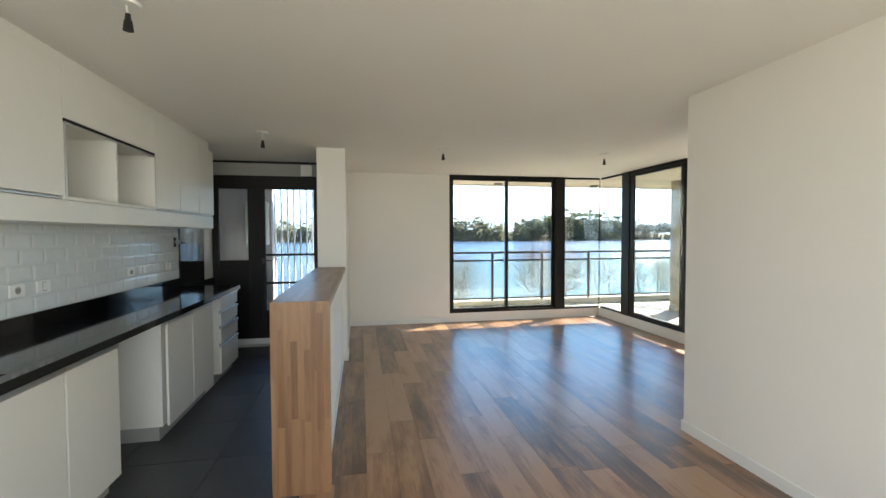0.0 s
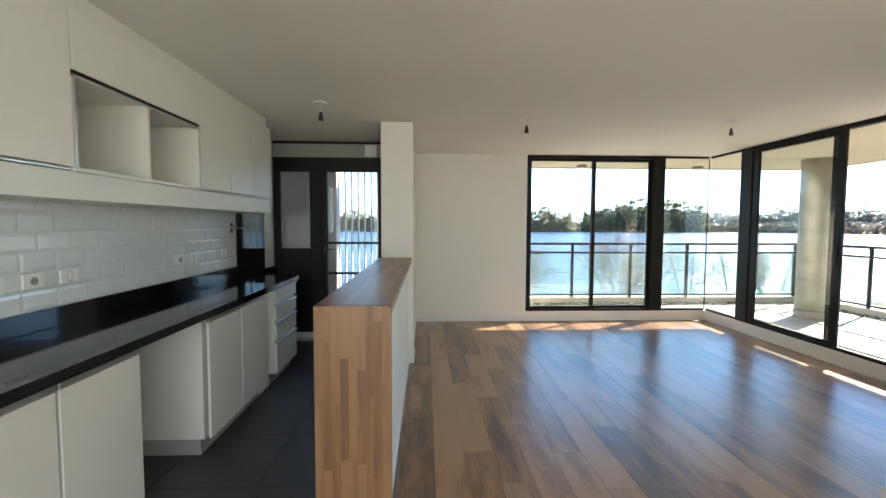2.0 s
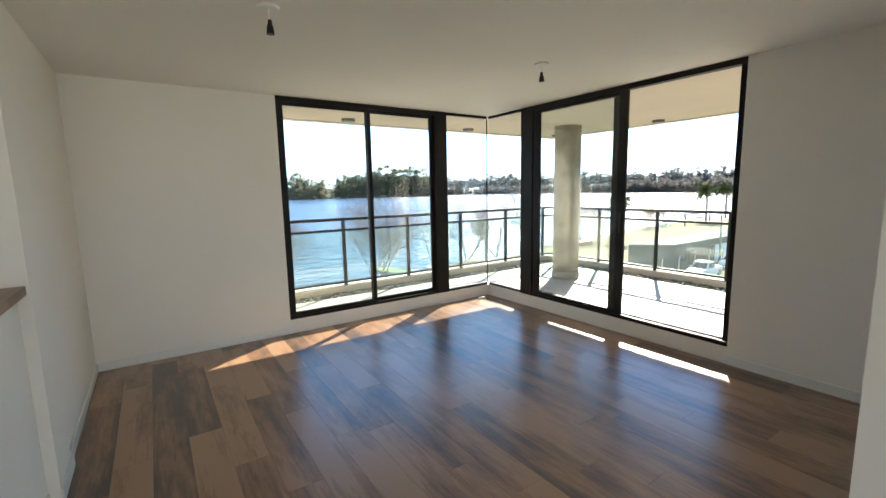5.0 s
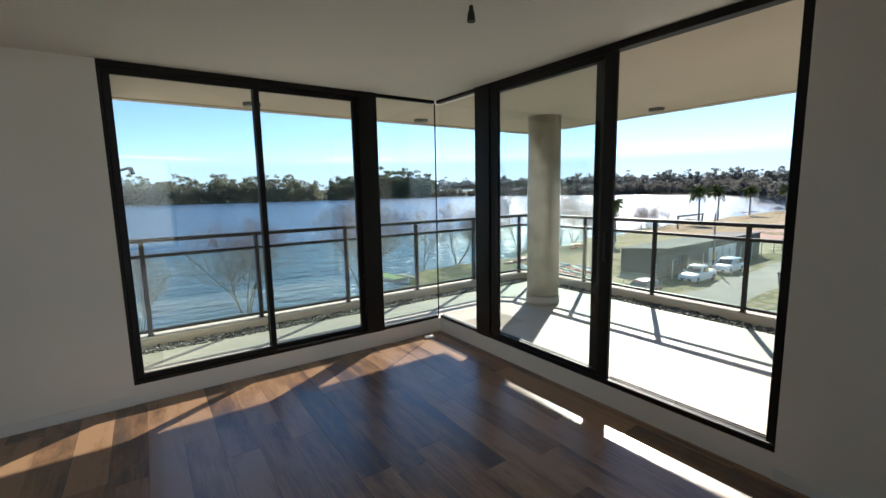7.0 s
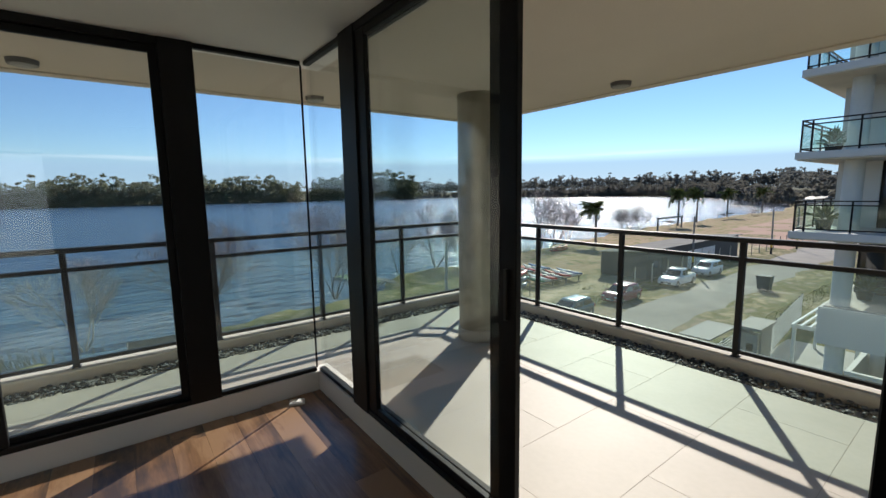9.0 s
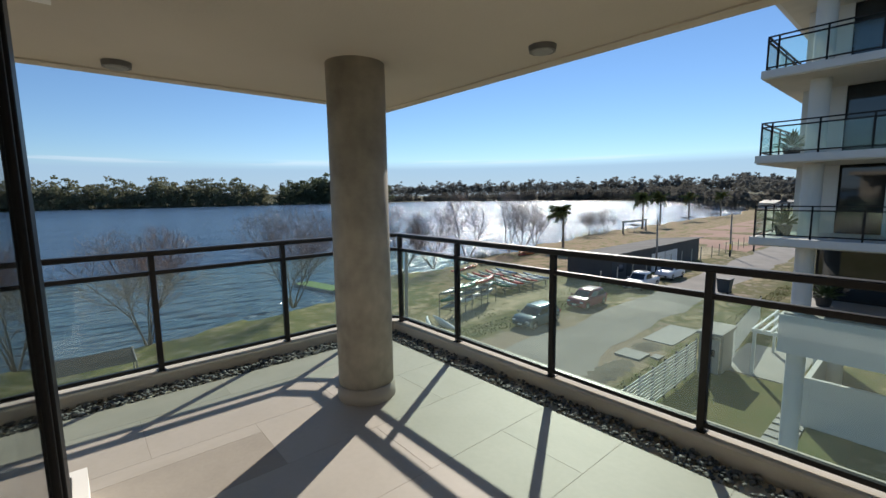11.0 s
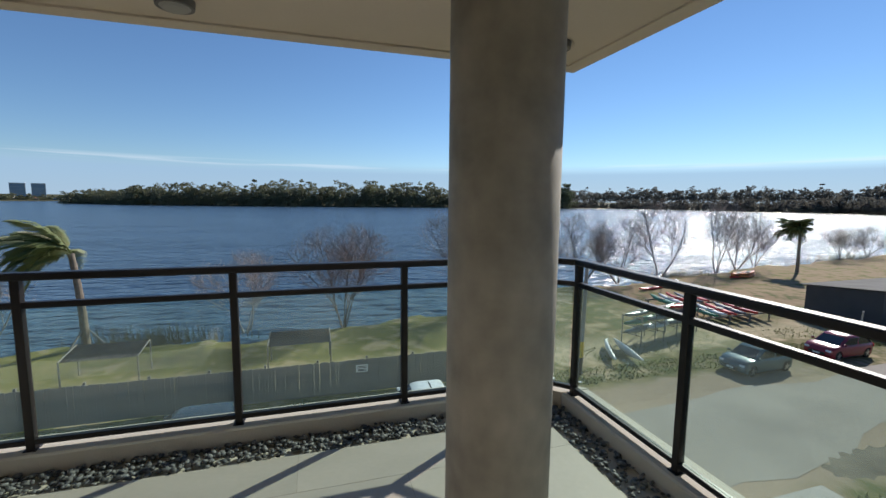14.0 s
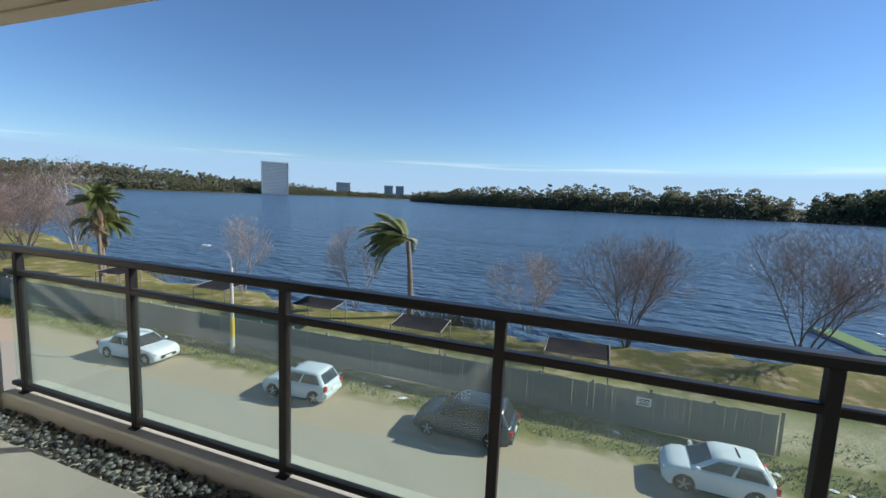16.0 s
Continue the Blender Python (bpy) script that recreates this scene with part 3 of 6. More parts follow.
    far = calc('MAXIMUM', ramp(y, 200, 300), ramp(x, 290, 330))
    base = mix(far, base, (0.085, 0.08, 0.04))
    l.new(base, p.inputs["Base Color"])
    b = n.new("ShaderNodeBump")
    b.inputs["Strength"].default_value, b.inputs["Distance"].default_value = 0.35, 0.05
    l.new(fine, b.inputs["Height"]), l.new(b.outputs[0], p.inputs["Normal"])
    return m


ground = raw("ground", np.stack([GX, GY, GZ], -1).reshape(-1, 3), gfaces, ground_material(), smooth=True)
tagged(ground, "grassy shore with sandy patches and dusty verges", "ground", kind="structure")


def water_material():
    m = bpy.data.materials.new("choppy lake water")
    m.use_nodes = True
    n, l = m.node_tree.nodes, m.node_tree.links
    p = n["Principled BSDF"]
    p.inputs["Base Color"].default_value, p.inputs["Roughness"].default_value, p.inputs["IOR"].default_value = (0.057, 0.104, 0.162, 1), 0.22, 1.33
    co, mp, mp2, a, b, c = (n.new("ShaderNode" + s) for s in ("TexCoord", "Mapping", "Mapping", "TexNoise", "TexNoise", "Bump"))
    mp.inputs["Rotation"].default_value, mp.inputs["Scale"].default_value = (0, 0, radians(-18)), (0.42, 1.0, 1)
    mp2.inputs["Scale"].default_value = (0.02, 0.06, 1)
    a.inputs["Scale"].default_value, a.inputs["Detail"].default_value, a.inputs["Roughness"].default_value = 0.66, 4, 0.5
    b.inputs["Scale"].default_value, b.inputs["Detail"].default_value = 1.0, 6
    l.new(co.outputs["Object"], mp.inputs[0]), l.new(mp.outputs[0], a.inputs[0])
    l.new(co.outputs["Object"], mp2.inputs[0]), l.new(mp2.outputs[0], b.inputs[0])
    c.inputs["Strength"].default_value, c.inputs["Distance"].default_value = 1.0, 1.0
    mul = n.new("ShaderNodeMath")
    mul.operation = 'MULTIPLY_ADD'
    gust = n.new("ShaderNodeMapRange")
    gust.inputs[1].default_value, gust.inputs[2].default_value, gust.inputs[3].default_value, gust.inputs[4].default_value = 0.36, 0.64, 0.1, 1.5
    l.new(b.outputs[0], gust.inputs[0])
    l.new(a.outputs[0], mul.inputs[0]), l.new(gust.outputs[0], mul.inputs[1])
    l.new(a.outputs[0], mul.inputs[2])
    # longer swells carry the small waves
    mp3, swell, sum_ = n.new("ShaderNodeMapping"), n.new("ShaderNodeTexNoise"), n.new("ShaderNodeMath")
    mp3.inputs["Rotation"].default_value, mp3.inputs["Scale"].default_value = (0, 0, radians(-24)), (0.35, 1.0, 1)
    swell.inputs["Scale"].default_value, swell.inputs["Detail"].default_value, swell.inputs["Roughness"].default_value = 0.26, 4, 0.55
    sum_.operation, sum_.inputs[1].default_value = 'MULTIPLY_ADD', 1.4
    l.new(co.outputs["Object"], mp3.inputs[0]), l.new(mp3.outputs[0], swell.inputs[0]), l.new(swell.outputs[0], sum_.inputs[0]), l.new(mul.outputs[0], sum_.inputs[2])
    l.new(sum_.outputs[0], c.inputs["Height"]), l.new(c.outputs[0], p.inputs["Normal"])
    return m


wx, wy = [-4000, -200, 200, 4000], [30, 200, 800, 4900]
raw("water", [(x, y, WATER) for y in wy for x in wx], [(j * 4 + i, j * 4 + i + 1, j * 4 + i + 5, j * 4 + i + 4) for j in range(3) for i in range(3)], water_material())
tagged(bpy.data.objects["water"], "wind-ruffled blue lake", "water", kind="structure")

asphalt = surf("worn dusty asphalt", (0.29, 0.268, 0.235), 0.9, var=0.1, scale=0.35, fine=5, bump=0.15, other=(0.20, 0.185, 0.165), spec=0.2)
road_n, road_l = asphalt.node_tree.nodes, asphalt.node_tree.links
road_co, road_sep, road_run, road_mix = (road_n.new("ShaderNode" + k) for k in ("TexCoord", "SeparateXYZ", "MapRange", "MixRGB"))
road_run.inputs[1].default_value, road_run.inputs[2].default_value, road_run.inputs[3].default_value, road_run.inputs[4].default_value = 6, 22, 0.75, 0.0
road_mix.inputs[2].default_value = (0.44, 0.38, 0.29, 1)      # dust blown over the stretch by the parked cars
road_l.new(road_n["Principled BSDF"].inputs["Base Color"].links[0].from_socket, road_mix.inputs[1])
road_l.new(road_co.outputs["Object"], road_sep.inputs[0]), road_l.new(road_sep.outputs[0], road_run.inputs[0]), road_l.new(road_run.outputs[0], road_mix.inputs[0])
road_l.new(road_mix.outputs[0], road_n["Principled BSDF"].inputs["Base Color"])
clay = surf("red clay lot", (0.34, 0.20, 0.14), 0.95, var=0.12, scale=0.1, fine=3, bump=0.2)
rv, rf = [], []
for i, x in enumerate(np.arange(-160, 262, 2.0)):
    e0, e1 = 0.25 * math.sin(x * 0.7) + 0.15 * math.sin(x * 1.9), 0.3 * math.sin(x * 0.5 + 1) + 0.15 * math.sin(x * 2.3)
    y0, y1 = float(np.interp(x, [0, 22, 32, 60], [16.2, 15.9, 17.7, 18.0])), float(np.interp(x, [20, 40, 105], [21.7, 22.2, 24.0]))
    rv += [(x, y0 + e0, G + 0.012), (x, (y0 + y1) / 2, G + 0.05), (x, y1 + e1, G + 0.012)]
    if i:
        k = 3 * i
        rf += [(k - 3, k, k + 1, k - 2), (k - 2, k + 1, k + 2, k - 1)]
tagged(raw("road", rv, rf, asphalt), "pale dusty asphalt street", "road", kind="structure")
raw("clay_lot", [(86, 24.5, G + 0.02), (230, 24.5, G + 0.02), (210, 46, G + 0.02), (120, 44, G + 0.02), (92, 36, G + 0.02)], [(0, 1, 2, 3, 4)], clay)
tagged(bpy.data.objects["clay_lot"], "open lot of red clay soil", "ground", kind="structure")

# ---- vehicles ----
tyre_m = surf("tyre rubber", (0.02, 0.02, 0.02), 0.8, var=0.2)
car_glass = surf("dark car glass", (0.02, 0.025, 0.03), 0.04, var=0.1, bump=0.0, coat=0.5)
lamp_w = surf("headlamp glass", (0.7, 0.72, 0.75), 0.1, var=0.05, bump=0.0)
lamp_r = surf("red tail lamp", (0.45, 0.01, 0.01), 0.15, var=0.05, bump=0.0)
trim_m = surf("black trim", (0.02, 0.02, 0.02), 0.6, var=0.1)


def car(name, label, colour, L, W, Ht, at, rz, kind="hatch", metal=0.0):
    """A car that faces +x: body shell, glasshouse, windows, wheels, lamps, mirrors, plates."""
    o = thing(name, label, "car", at, rz, group="parked cars")
    paint = surf(name + " paint", colour, 0.25, metal=metal, var=0.02, bump=0.0, coat=0.2)
    hl = L / 2
    r = 0.31 if kind == "hatch" else 0.33
    xf, xr = hl - 0.72, -hl + (0.62 if kind == "hatch" else 0.8)
    belt = {"hatch": 0.94, "sedan": 0.92, "suv": 1.02, "pickup": 1.0}[kind]
    cowl = hl - {"hatch": 0.84, "sedan": 1.05, "suv": 0.98, "pickup": 1.3}[kind]
    deck = {"hatch": -hl + 0.12, "sedan": -hl + 0.75, "suv": -hl + 0.15, "pickup": -hl + 1.75}[kind]
    low = 0.2 if kind in ("hatch", "sedan") else 0.27

    def arch(x):
        return [(x + (r + 0.05) * math.cos(a), r + (r + 0.05) * math.sin(a)) for a in np.linspace(math.pi * 1.06, -0.06 * math.pi, 9)]
    out = [(-hl + 0.1, low), *arch(xr), *arch(xf), (hl - 0.14, low), (hl - 0.03, 0.32), (hl, 0.46), (hl - 0.04, 0.60), (hl - 0.11, 0.72), (hl - 0.26, 0.82), ((cowl + hl) / 2 - 0.02, belt - 0.06), (cowl, belt), (deck, belt + 0.01), (-hl + 0.06, belt - 0.04 if kind != "sedan" else 0.9), (-hl, 0.72), (-hl, 0.42)]
    bm = bmesh.new()
    rings = []
    cx, cz = 0.0, 0.55
    for y, s in ((-W / 2, 0.93), (-W / 2 + 0.03, 0.965), (-W / 2 + 0.12, 0.99), (-W / 4, 1.0), (W / 4, 1.0), (W / 2 - 0.12, 0.99), (W / 2 - 0.03, 0.965), (W / 2, 0.93)):
        rings.append([bm.verts.new((cx + (x - cx) * (s ** 1.9 if abs(x) > hl - 0.3 else 1), y, z if z < 0.7 else cz + (z - cz) * (1 - (1 - s) * 1.5))) for x, z in out])
    n = len(out)
    for a, b in zip(rings, rings[1:]):
        for i in range(n):
            bm.faces.new((a[i], a[(i + 1) % n], b[(i + 1) % n], b[i]))
    bm.faces.new(rings[0]), bm.faces.new(rings[-1][::-1])
    # glasshouse
    back = {"hatch": 0.40, "sedan": 0.55, "suv": 0.38, "pickup": 0.12}[kind]
    front = {"hatch": 0.84, "sedan": 0.9, "suv": 0.8, "pickup": 0.65}[kind]
    wb, wt_ = W / 2 - 0.045, W / 2 - 0.19
    levels = [(belt - 0.03, cowl, deck, wb), (belt + (Ht - belt) * 0.78, cowl - front * 0.84, deck + back * 0.76, wt_ + 0.04), (belt + (Ht - belt) * 0.92, cowl - front * 1.02, deck + back * 0.96, wt_ - 0.005), (Ht - 0.02, cowl - front * 1.02 - 0.2, deck + back * 1.3, wt_ - 0.09), (Ht, cowl - front - 0.55, deck + back + 0.5, wt_ - 0.30)]
    lv = []
    for z, xa, xb, w in levels:
        xm = (xa + xb) / 2
        lv.append([bm.verts.new(p) for p in ((xa, -w * 0.9, z), (xa - 0.15, -w, z), (xm, -w - 0.01, z), (xb + 0.12, -w, z), (xb, -w * 0.88, z), (xb, w * 0.88, z), (xb + 0.12, w, z), (xm, w + 0.01, z), (xa - 0.15, w, z), (xa, w * 0.9, z))])
    for a, b in zip(lv, lv[1:]):
        for i in range(10):
            bm.faces.new((a[i], a[(i + 1) % 10], b[(i + 1) % 10], b[i]))
    bm.faces.new(lv[-1])
    bmesh.ops.recalc_face_normals(bm, faces=bm.faces)
    co = [[v.co.copy() for v in q] for q in lv]
    for e in bm.edges:
        e.smooth = e.calc_face_angle(0) < radians(56)
    body = part("body", bm, paint, o, smooth=True)

    def window(i, u0, u1, nm):
        """Pane over side i of the glasshouse, a little proud of it."""
        A, B, C, D = co[0][i], co[0][(i + 1) % 10], co[1][(i + 1) % 10], co[1][i]
        def at_(u, v):
            return (A.lerp(B, u)).lerp(D.lerp(C, u), v)
        nrm = (B - A).cross(D - A).normalized()
        if nrm.dot(A.lerp(C, 0.5) - Vector(((cowl + deck) / 2, 0, A.z))) < 0:
            nrm = -nrm
        w_ = bmesh.new()
        q = [at_(u0, 0.1), at_(u1, 0.1), at_(u1, 0.96), at_(u0, 0.96)]
        f = [w_.verts.new(p + nrm * 0.012) for p in q]
        g = [w_.verts.new(p - nrm * 0.02) for p in q]
        w_.faces.new(f), w_.faces.new(g[::-1])
        for k in range(4):
            w_.faces.new((f[k], g[k], g[(k + 1) % 4], f[(k + 1) % 4]))
        bmesh.ops.recalc_face_normals(w_, faces=w_.faces)
        part(nm, w_, car_glass, o)
    for i in (1, 2, 6, 7):
        window(i, 0.04, 0.94, "side_window")
    window(9, 0.03, 0.97, "windscreen"), window(4, 0.05, 0.95, "rear_window")
    # wheels
    b = bmesh.new()
    bmesh.ops.create_cone(b, cap_ends=True, segments=22, radius1=r, radius2=r, depth=0.19, matrix=pose(0, 0, 0, 90, 0, 0))
    bmesh.ops.bevel(b, geom=[e for e in b.edges if e.calc_face_angle(0) > 1], offset=0.025, segments=1, affect='EDGES')
    tm = mesh_of("tyre", b, tyre_m)
    b = bmesh.new()
    bmesh.ops.create_cone(b, cap_ends=True, segments=20, radius1=r * 0.66, radius2=r * 0.66, depth=0.196, matrix=pose(0, 0, 0, 90, 0, 0))
    rm0 = mesh_of("rim", b, trim_m)
    b = bmesh.new()
    for k in range(5):
        bmesh.ops.create_cube(b, size=1, matrix=Matrix.Rotation(k * 2 * math.pi / 5, 4, 'Y') @ Matrix.Translation((0, 0, r * 0.33)) @ Matrix.Diagonal((0.055, 0.204, r * 0.64, 1)))
    bmesh.ops.create_cone(b, cap_ends=True, segments=14, radius1=0.06, radius2=0.06, depth=0.206, matrix=pose(0, 0, 0, 90, 0, 0))
    rm = mesh_of("spokes", b, M["alu"])
    for x in (xf, xr):
        for y in (-W / 2 + 0.10, W / 2 - 0.10):
            wh = new("wheel", tm)
            wh.parent, wh.matrix_basis = o, pose(x, y, r)
            for nm, me in (("rim", rm0), ("spokes", rm)):
                q = new(nm, me)
                q.parent = wh
    for s in (-1, 1):
        box("headlight", lamp_w, (hl - 0.26, s * (W / 2 - 0.40), 0.57, hl - 0.045, s * (W / 2 - 0.10), 0.69), o, bev=0.03)
        box("tail_light", lamp_r, (-hl - 0.012, s * (W / 2 - 0.22), 0.66, -hl + 0.14, s * (W / 2 - 0.03), 0.90), o, bev=0.03)
        box("mirror", paint, (cowl - 0.28, s * (W / 2 - 0.02), belt + 0.02, cowl - 0.14, s * (W / 2 + 0.16), belt + 0.14), o, bev=0.03)
        box("sill", trim_m, (xr + r + 0.08, s * (W / 2 - 0.08), low - 0.03, xf - r - 0.08, s * (W / 2 - 0.012), low + 0.06), o)
        for dx in (0.05, -0.95):
            box("door_handle", paint, ((cowl + deck) / 2 + dx, s * (W / 2 - 0.03), belt - 0.16, (cowl + deck) / 2 + dx + 0.16, s * (W / 2 + 0.012), belt - 0.12), o, bev=0.008)
    box("grille", trim_m, (hl - 0.1, -W * 0.28, 0.34, hl + 0.008, W * 0.28, 0.52), o, bev=0.02)
    box("bumper", paint, (-hl - 0.03, -W * 0.44, 0.34, -hl + 0.15, W * 0.44, 0.56), o, bev=0.04)
    box("number_plate", M["plastic"], (hl + 0.004, -0.2, 0.36, hl + 0.016, 0.2, 0.46), o)
    box("number_plate", M["plastic"], (-hl - 0.04, -0.2, 0.58, -hl - 0.0, 0.2, 0.69), o)
    if kind == "pickup":
        box("load_bed", trim_m, (-hl + 0.1, -W / 2 + 0.15, belt - 0.02, deck - 0.1, W / 2 - 0.15, belt + 0.014), o)
    return o


car("white_sedan", "white saloon car parked on the dusty verge", (0.72, 0.73, 0.74), 4.3, 1.72, 1.46, (-18.6, 23.3, G), 4, "sedan")
car("silver_hatchback", "pale silver small hatchback parked on the verge", (0.58, 0.62, 0.64), 3.55, 1.6, 1.48, (-7.5, 23.5, G), 184, "hatch")
car("dark_crossover", "dark blue-grey crossover parked on the verge", (0.028, 0.042, 0.055), 4.2, 1.78, 1.62, (0.85, 23.5, G), 181, "suv")
car("white_hatchback", "white small hatchback parked on the verge", (0.78, 0.79, 0.78), 3.45, 1.60, 1.46, (9.95, 23.8, G), 178, "hatch")
car("grey_compact", "dark teal grey compact car parked beside the grass", (0.10, 0.15, 0.165), 4.1, 1.7, 1.5, (30.6, 23.9, G), 182, "hatch", 0.3)
car("red_hatchback", "dark red hatchback parked behind the grey car", (0.22, 0.02, 0.035), 4.0, 1.7, 1.5, (38.2, 24.2, G), 180, "hatch")
car("white_pickup", "white pickup parked at the street edge", (0.75, 0.75, 0.74), 4.9, 1.8, 1.7, (48.6, 24.2, G), 180, "pickup")
car("white_suv", "white crossover parked near the shed", (0.72, 0.73, 0.74), 4.3, 1.8, 1.62, (56.0, 24.3, G), 180, "suv")

# ---- shore furniture ----
wood_grey = surf("weathered grey boards", (0.29, 0.265, 0.23), 0.9, var=0.25, scale=1.5, fine=12, bump=0.4, stretch=(1, 1, 0.2))
fence = thing("board_fence", "weathered grey timber board fence along the verge", "fence", (0, 27.1, G))
r = random.Random(2)
b = bmesh.new()
bx(b, 0, -0.02, 0, 0.13, 0.01, 1.72)
board_me = mesh_of("board", b, wood_grey)
bm = bmesh.new()
x = -62.0
while x < 12.7:
    w, h = r.uniform(0.11, 0.16), 1.72 + r.uniform(-0.025, 0.025)
    if x > -23.5:
        q = new("board", board_me)
        q.parent, q.matrix_basis = fence, Matrix.Translation((x, 0, 0)) @ Matrix.Rotation(r.gauss(0, 0.006), 4, 'Y') @ Matrix.Diagonal(((w - 0.003) / 0.13, 1, h / 1.72, 1))
    else:
        bx(bm, x, -0.02, 0, x + w - 0.008, 0.01, h)
    x += w
tagged(part("far_boards", bm, wood_grey, fence), kind="stuff")
for i in range(32):
    box("post", wood_grey, (-61.5 + i * 2.4, 0.012, 0, -61.4 + i * 2.4, 0.11, 1.85), fence)
for z in (0.4, 1.4):
    box("rail", wood_grey, (-62, 0.014, z, 12.7, 0.055, z + 0.08), fence)
sg = thing("fence_sign", "small white notice fixed to the board fence", "sign", (7.9, 27.075, G + 1.25))
box("plate", M["plastic"], (-0.3, -0.015, -0.19, 0.3, 0, 0.19), sg)
for i, (w, z) in enumerate(((0.22, 0.10), (0.24, 0.03), (0.2, -0.06), (0.24, -0.12))):
    box("text_line", M["black_plastic"], (-w, -0.019, z - 0.018, w, -0.015, z + 0.018), sg)

net_m = surf("dark shade netting", (0.045, 0.045, 0.045), 0.9, var=0.2, scale=2, fine=60)


def canopy(x, y, tilt):
    o = thing("shade_canopy", "low picnic shelter of dark netting on thin posts", "shelter", (x, y, G), group="picnic shelters")
    z0, z1 = 1.45, 1.45 + 0.6 * tilt
    bm = bmesh.new()
    N = 8
    for k in range(N + 1):
        for j in range(N + 1):
            u, v = k / N, j / N
            sag = -0.12 * math.sin(math.pi * u) * math.sin(math.pi * v)
            bm.verts.new((-1.75 + 3.5 * u, -0.95 + 1.9 * v, z0 + (z1 - z0) * v + sag))
    bm.verts.ensure_lookup_table()
    for k in range(N):
        for j in range(N):
            a = k * (N + 1) + j
            bm.faces.new([bm.verts[i] for i in (a, a + N + 1, a + N + 2, a + 1)])
    bmesh.ops.solidify(bm, geom=list(bm.faces), thickness=0.03)
    part("netting", bm, net_m, o)
    for sx in (-1.72, 1.72):
        for sy, z in ((-0.93, z0), (0.93, z1)):
            part("post", tube(bmesh.new(), (sx, sy, 0), (sx, sy, z + 0.03), 0.04), wood_grey, o)
        part("beam", tube(bmesh.new(), (sx, -0.93, z0 + 0.02), (sx, 0.93, z1 + 0.02), 0.035), wood_grey, o)


for x, y, t in ((-5.0, 32.2, 0.5), (4.8, 32.0, 0.45), (-13.8, 33.4, 0.35), (-24.5, 34.0, 0.3), (-37, 34.0, 0.3)):
    canopy(x, y, t)

lp = thing("street_lamp", "pale concrete street lamp with a curved arm", "street lamp", (-14.5, 26.0, G))
part("pole", tube(bmesh.new(), (0, 0, 0), (0, 0, 5.2), 0.13, 12, 0.08), M["render"], lp)
part("band", tube(bmesh.new(), (0, 0, 1.0), (0, 0, 2.2), 0.136, 12, 0.122), surf("yellow paint", (0.75, 0.5, 0.04), 0.6, var=0.1), lp, "yellow painted band")
bm = bmesh.new()
arm = [(0, 0, 5.1), (-0.05, 0, 5.7), (-0.35, 0, 6.1), (-0.9, 0, 6.28), (-1.7, 0, 6.33)]
for a, b in zip(arm, arm[1:]):
    tube(bm, a, b, 0.04)
part("arm", bm, M["alu"], lp)
box("lamp_head", M["plastic"], (-2.2, -0.12, 6.26, -1.6, 0.12, 6.38), lp, bev=0.04)
pole_wood = surf("weathered pole", (0.34, 0.31, 0.27), 0.9, var=0.15, stretch=(1, 1, 0.1))
for x, y, h, lean in ((20.0, 26.0, 6.5, 0.25), (57.3, 26.4, 6.5, 0.0), (79, 24.8, 6.5, 0.0), (88, 24.0, 6.5, 0.0)):
    o = thing("utility_pole", "weathered wooden pole with painted bands at the street edge", "pole", (x, y, G), group="utility poles")
    part("shaft", tube(bmesh.new(), (0, 0, 0), (lean, 0.1, h), 0.13, 12, 0.09), pole_wood, o)
    part("black_band", tube(bmesh.new(), (0, 0, 0.01), (lean * 0.15, 0, 1.0), 0.136, 12, 0.13), trim_m, o, "black painted band")
    part("yellow_band", tube(bmesh.new(), (lean * 0.15, 0, 1.0), (lean * 0.3, 0.03, 1.9), 0.134, 12, 0.125), bpy.data.materials["yellow paint"], o, "yellow painted band")

# tufts of grass and weeds on the verge
tr_ = np.random.RandomState(12)
tv, tf = [], []
for k in range(15000):
    x = tr_.uniform(-45, 60)
    y = (tr_.uniform(24.6, 26.6) if k % 3 else tr_.uniform(13.2, 14.6)) if k % 7 else tr_.uniform(27.4, 29.5)
    h = tr_.uniform(0.04, 0.17) * (0.6 + 0.6 * math.sin(x * 0.9) ** 2)
    for j in range(3):
        a = tr_.uniform(0, 6.28)
        dx, dy = math.cos(a), math.sin(a)
        n0 = len(tv)
        tv += [(x + dy * 0.03, y - dx * 0.03, G), (x - dy * 0.03, y + dx * 0.03, G), (x + dx * h * 0.7, y + dy * h * 0.7, G + h)]
        tf.append((n0, n0 + 1, n0 + 2))
tuft = surf("verge weeds", (0.27, 0.30, 0.10), 0.9, var=0.3, scale=0.6, fine=3, other=(0.32, 0.28, 0.14), bump=0.0, spec=0.1)
tagged(raw("verge_weeds", tv, tf, tuft), "ragged weeds and grass tufts on the verges", "weeds", kind="stuff")
rl = random.Random(21)
for k in range(16):
    x, y = rl.choice([rl.uniform(-12, 18), rl.uniform(11, 20)]), rl.uniform(24.8, 26.4)
    o = thing("litter", "scrap of pale plastic litter on the verge", "litter", (x, y, G + 0.02), rl.uniform(0, 180), group="verge litter")
    b = bmesh.new()
    bmesh.ops.create_icosphere(b, subdivisions=1, radius=rl.uniform(0.1, 0.22))
    for v_ in b.verts:
        v_.co = Vector((v_.co.x * rl.uniform(0.7, 1.6), v_.co.y * rl.uniform(0.5, 1), abs(v_.co.z) * 0.35))
    part("scrap", b, M["plastic"], o)
o = thing("timber_plank", "pale plank lying on the verge grass", "plank", (17.6, 26.0, G + 0.02), -18)
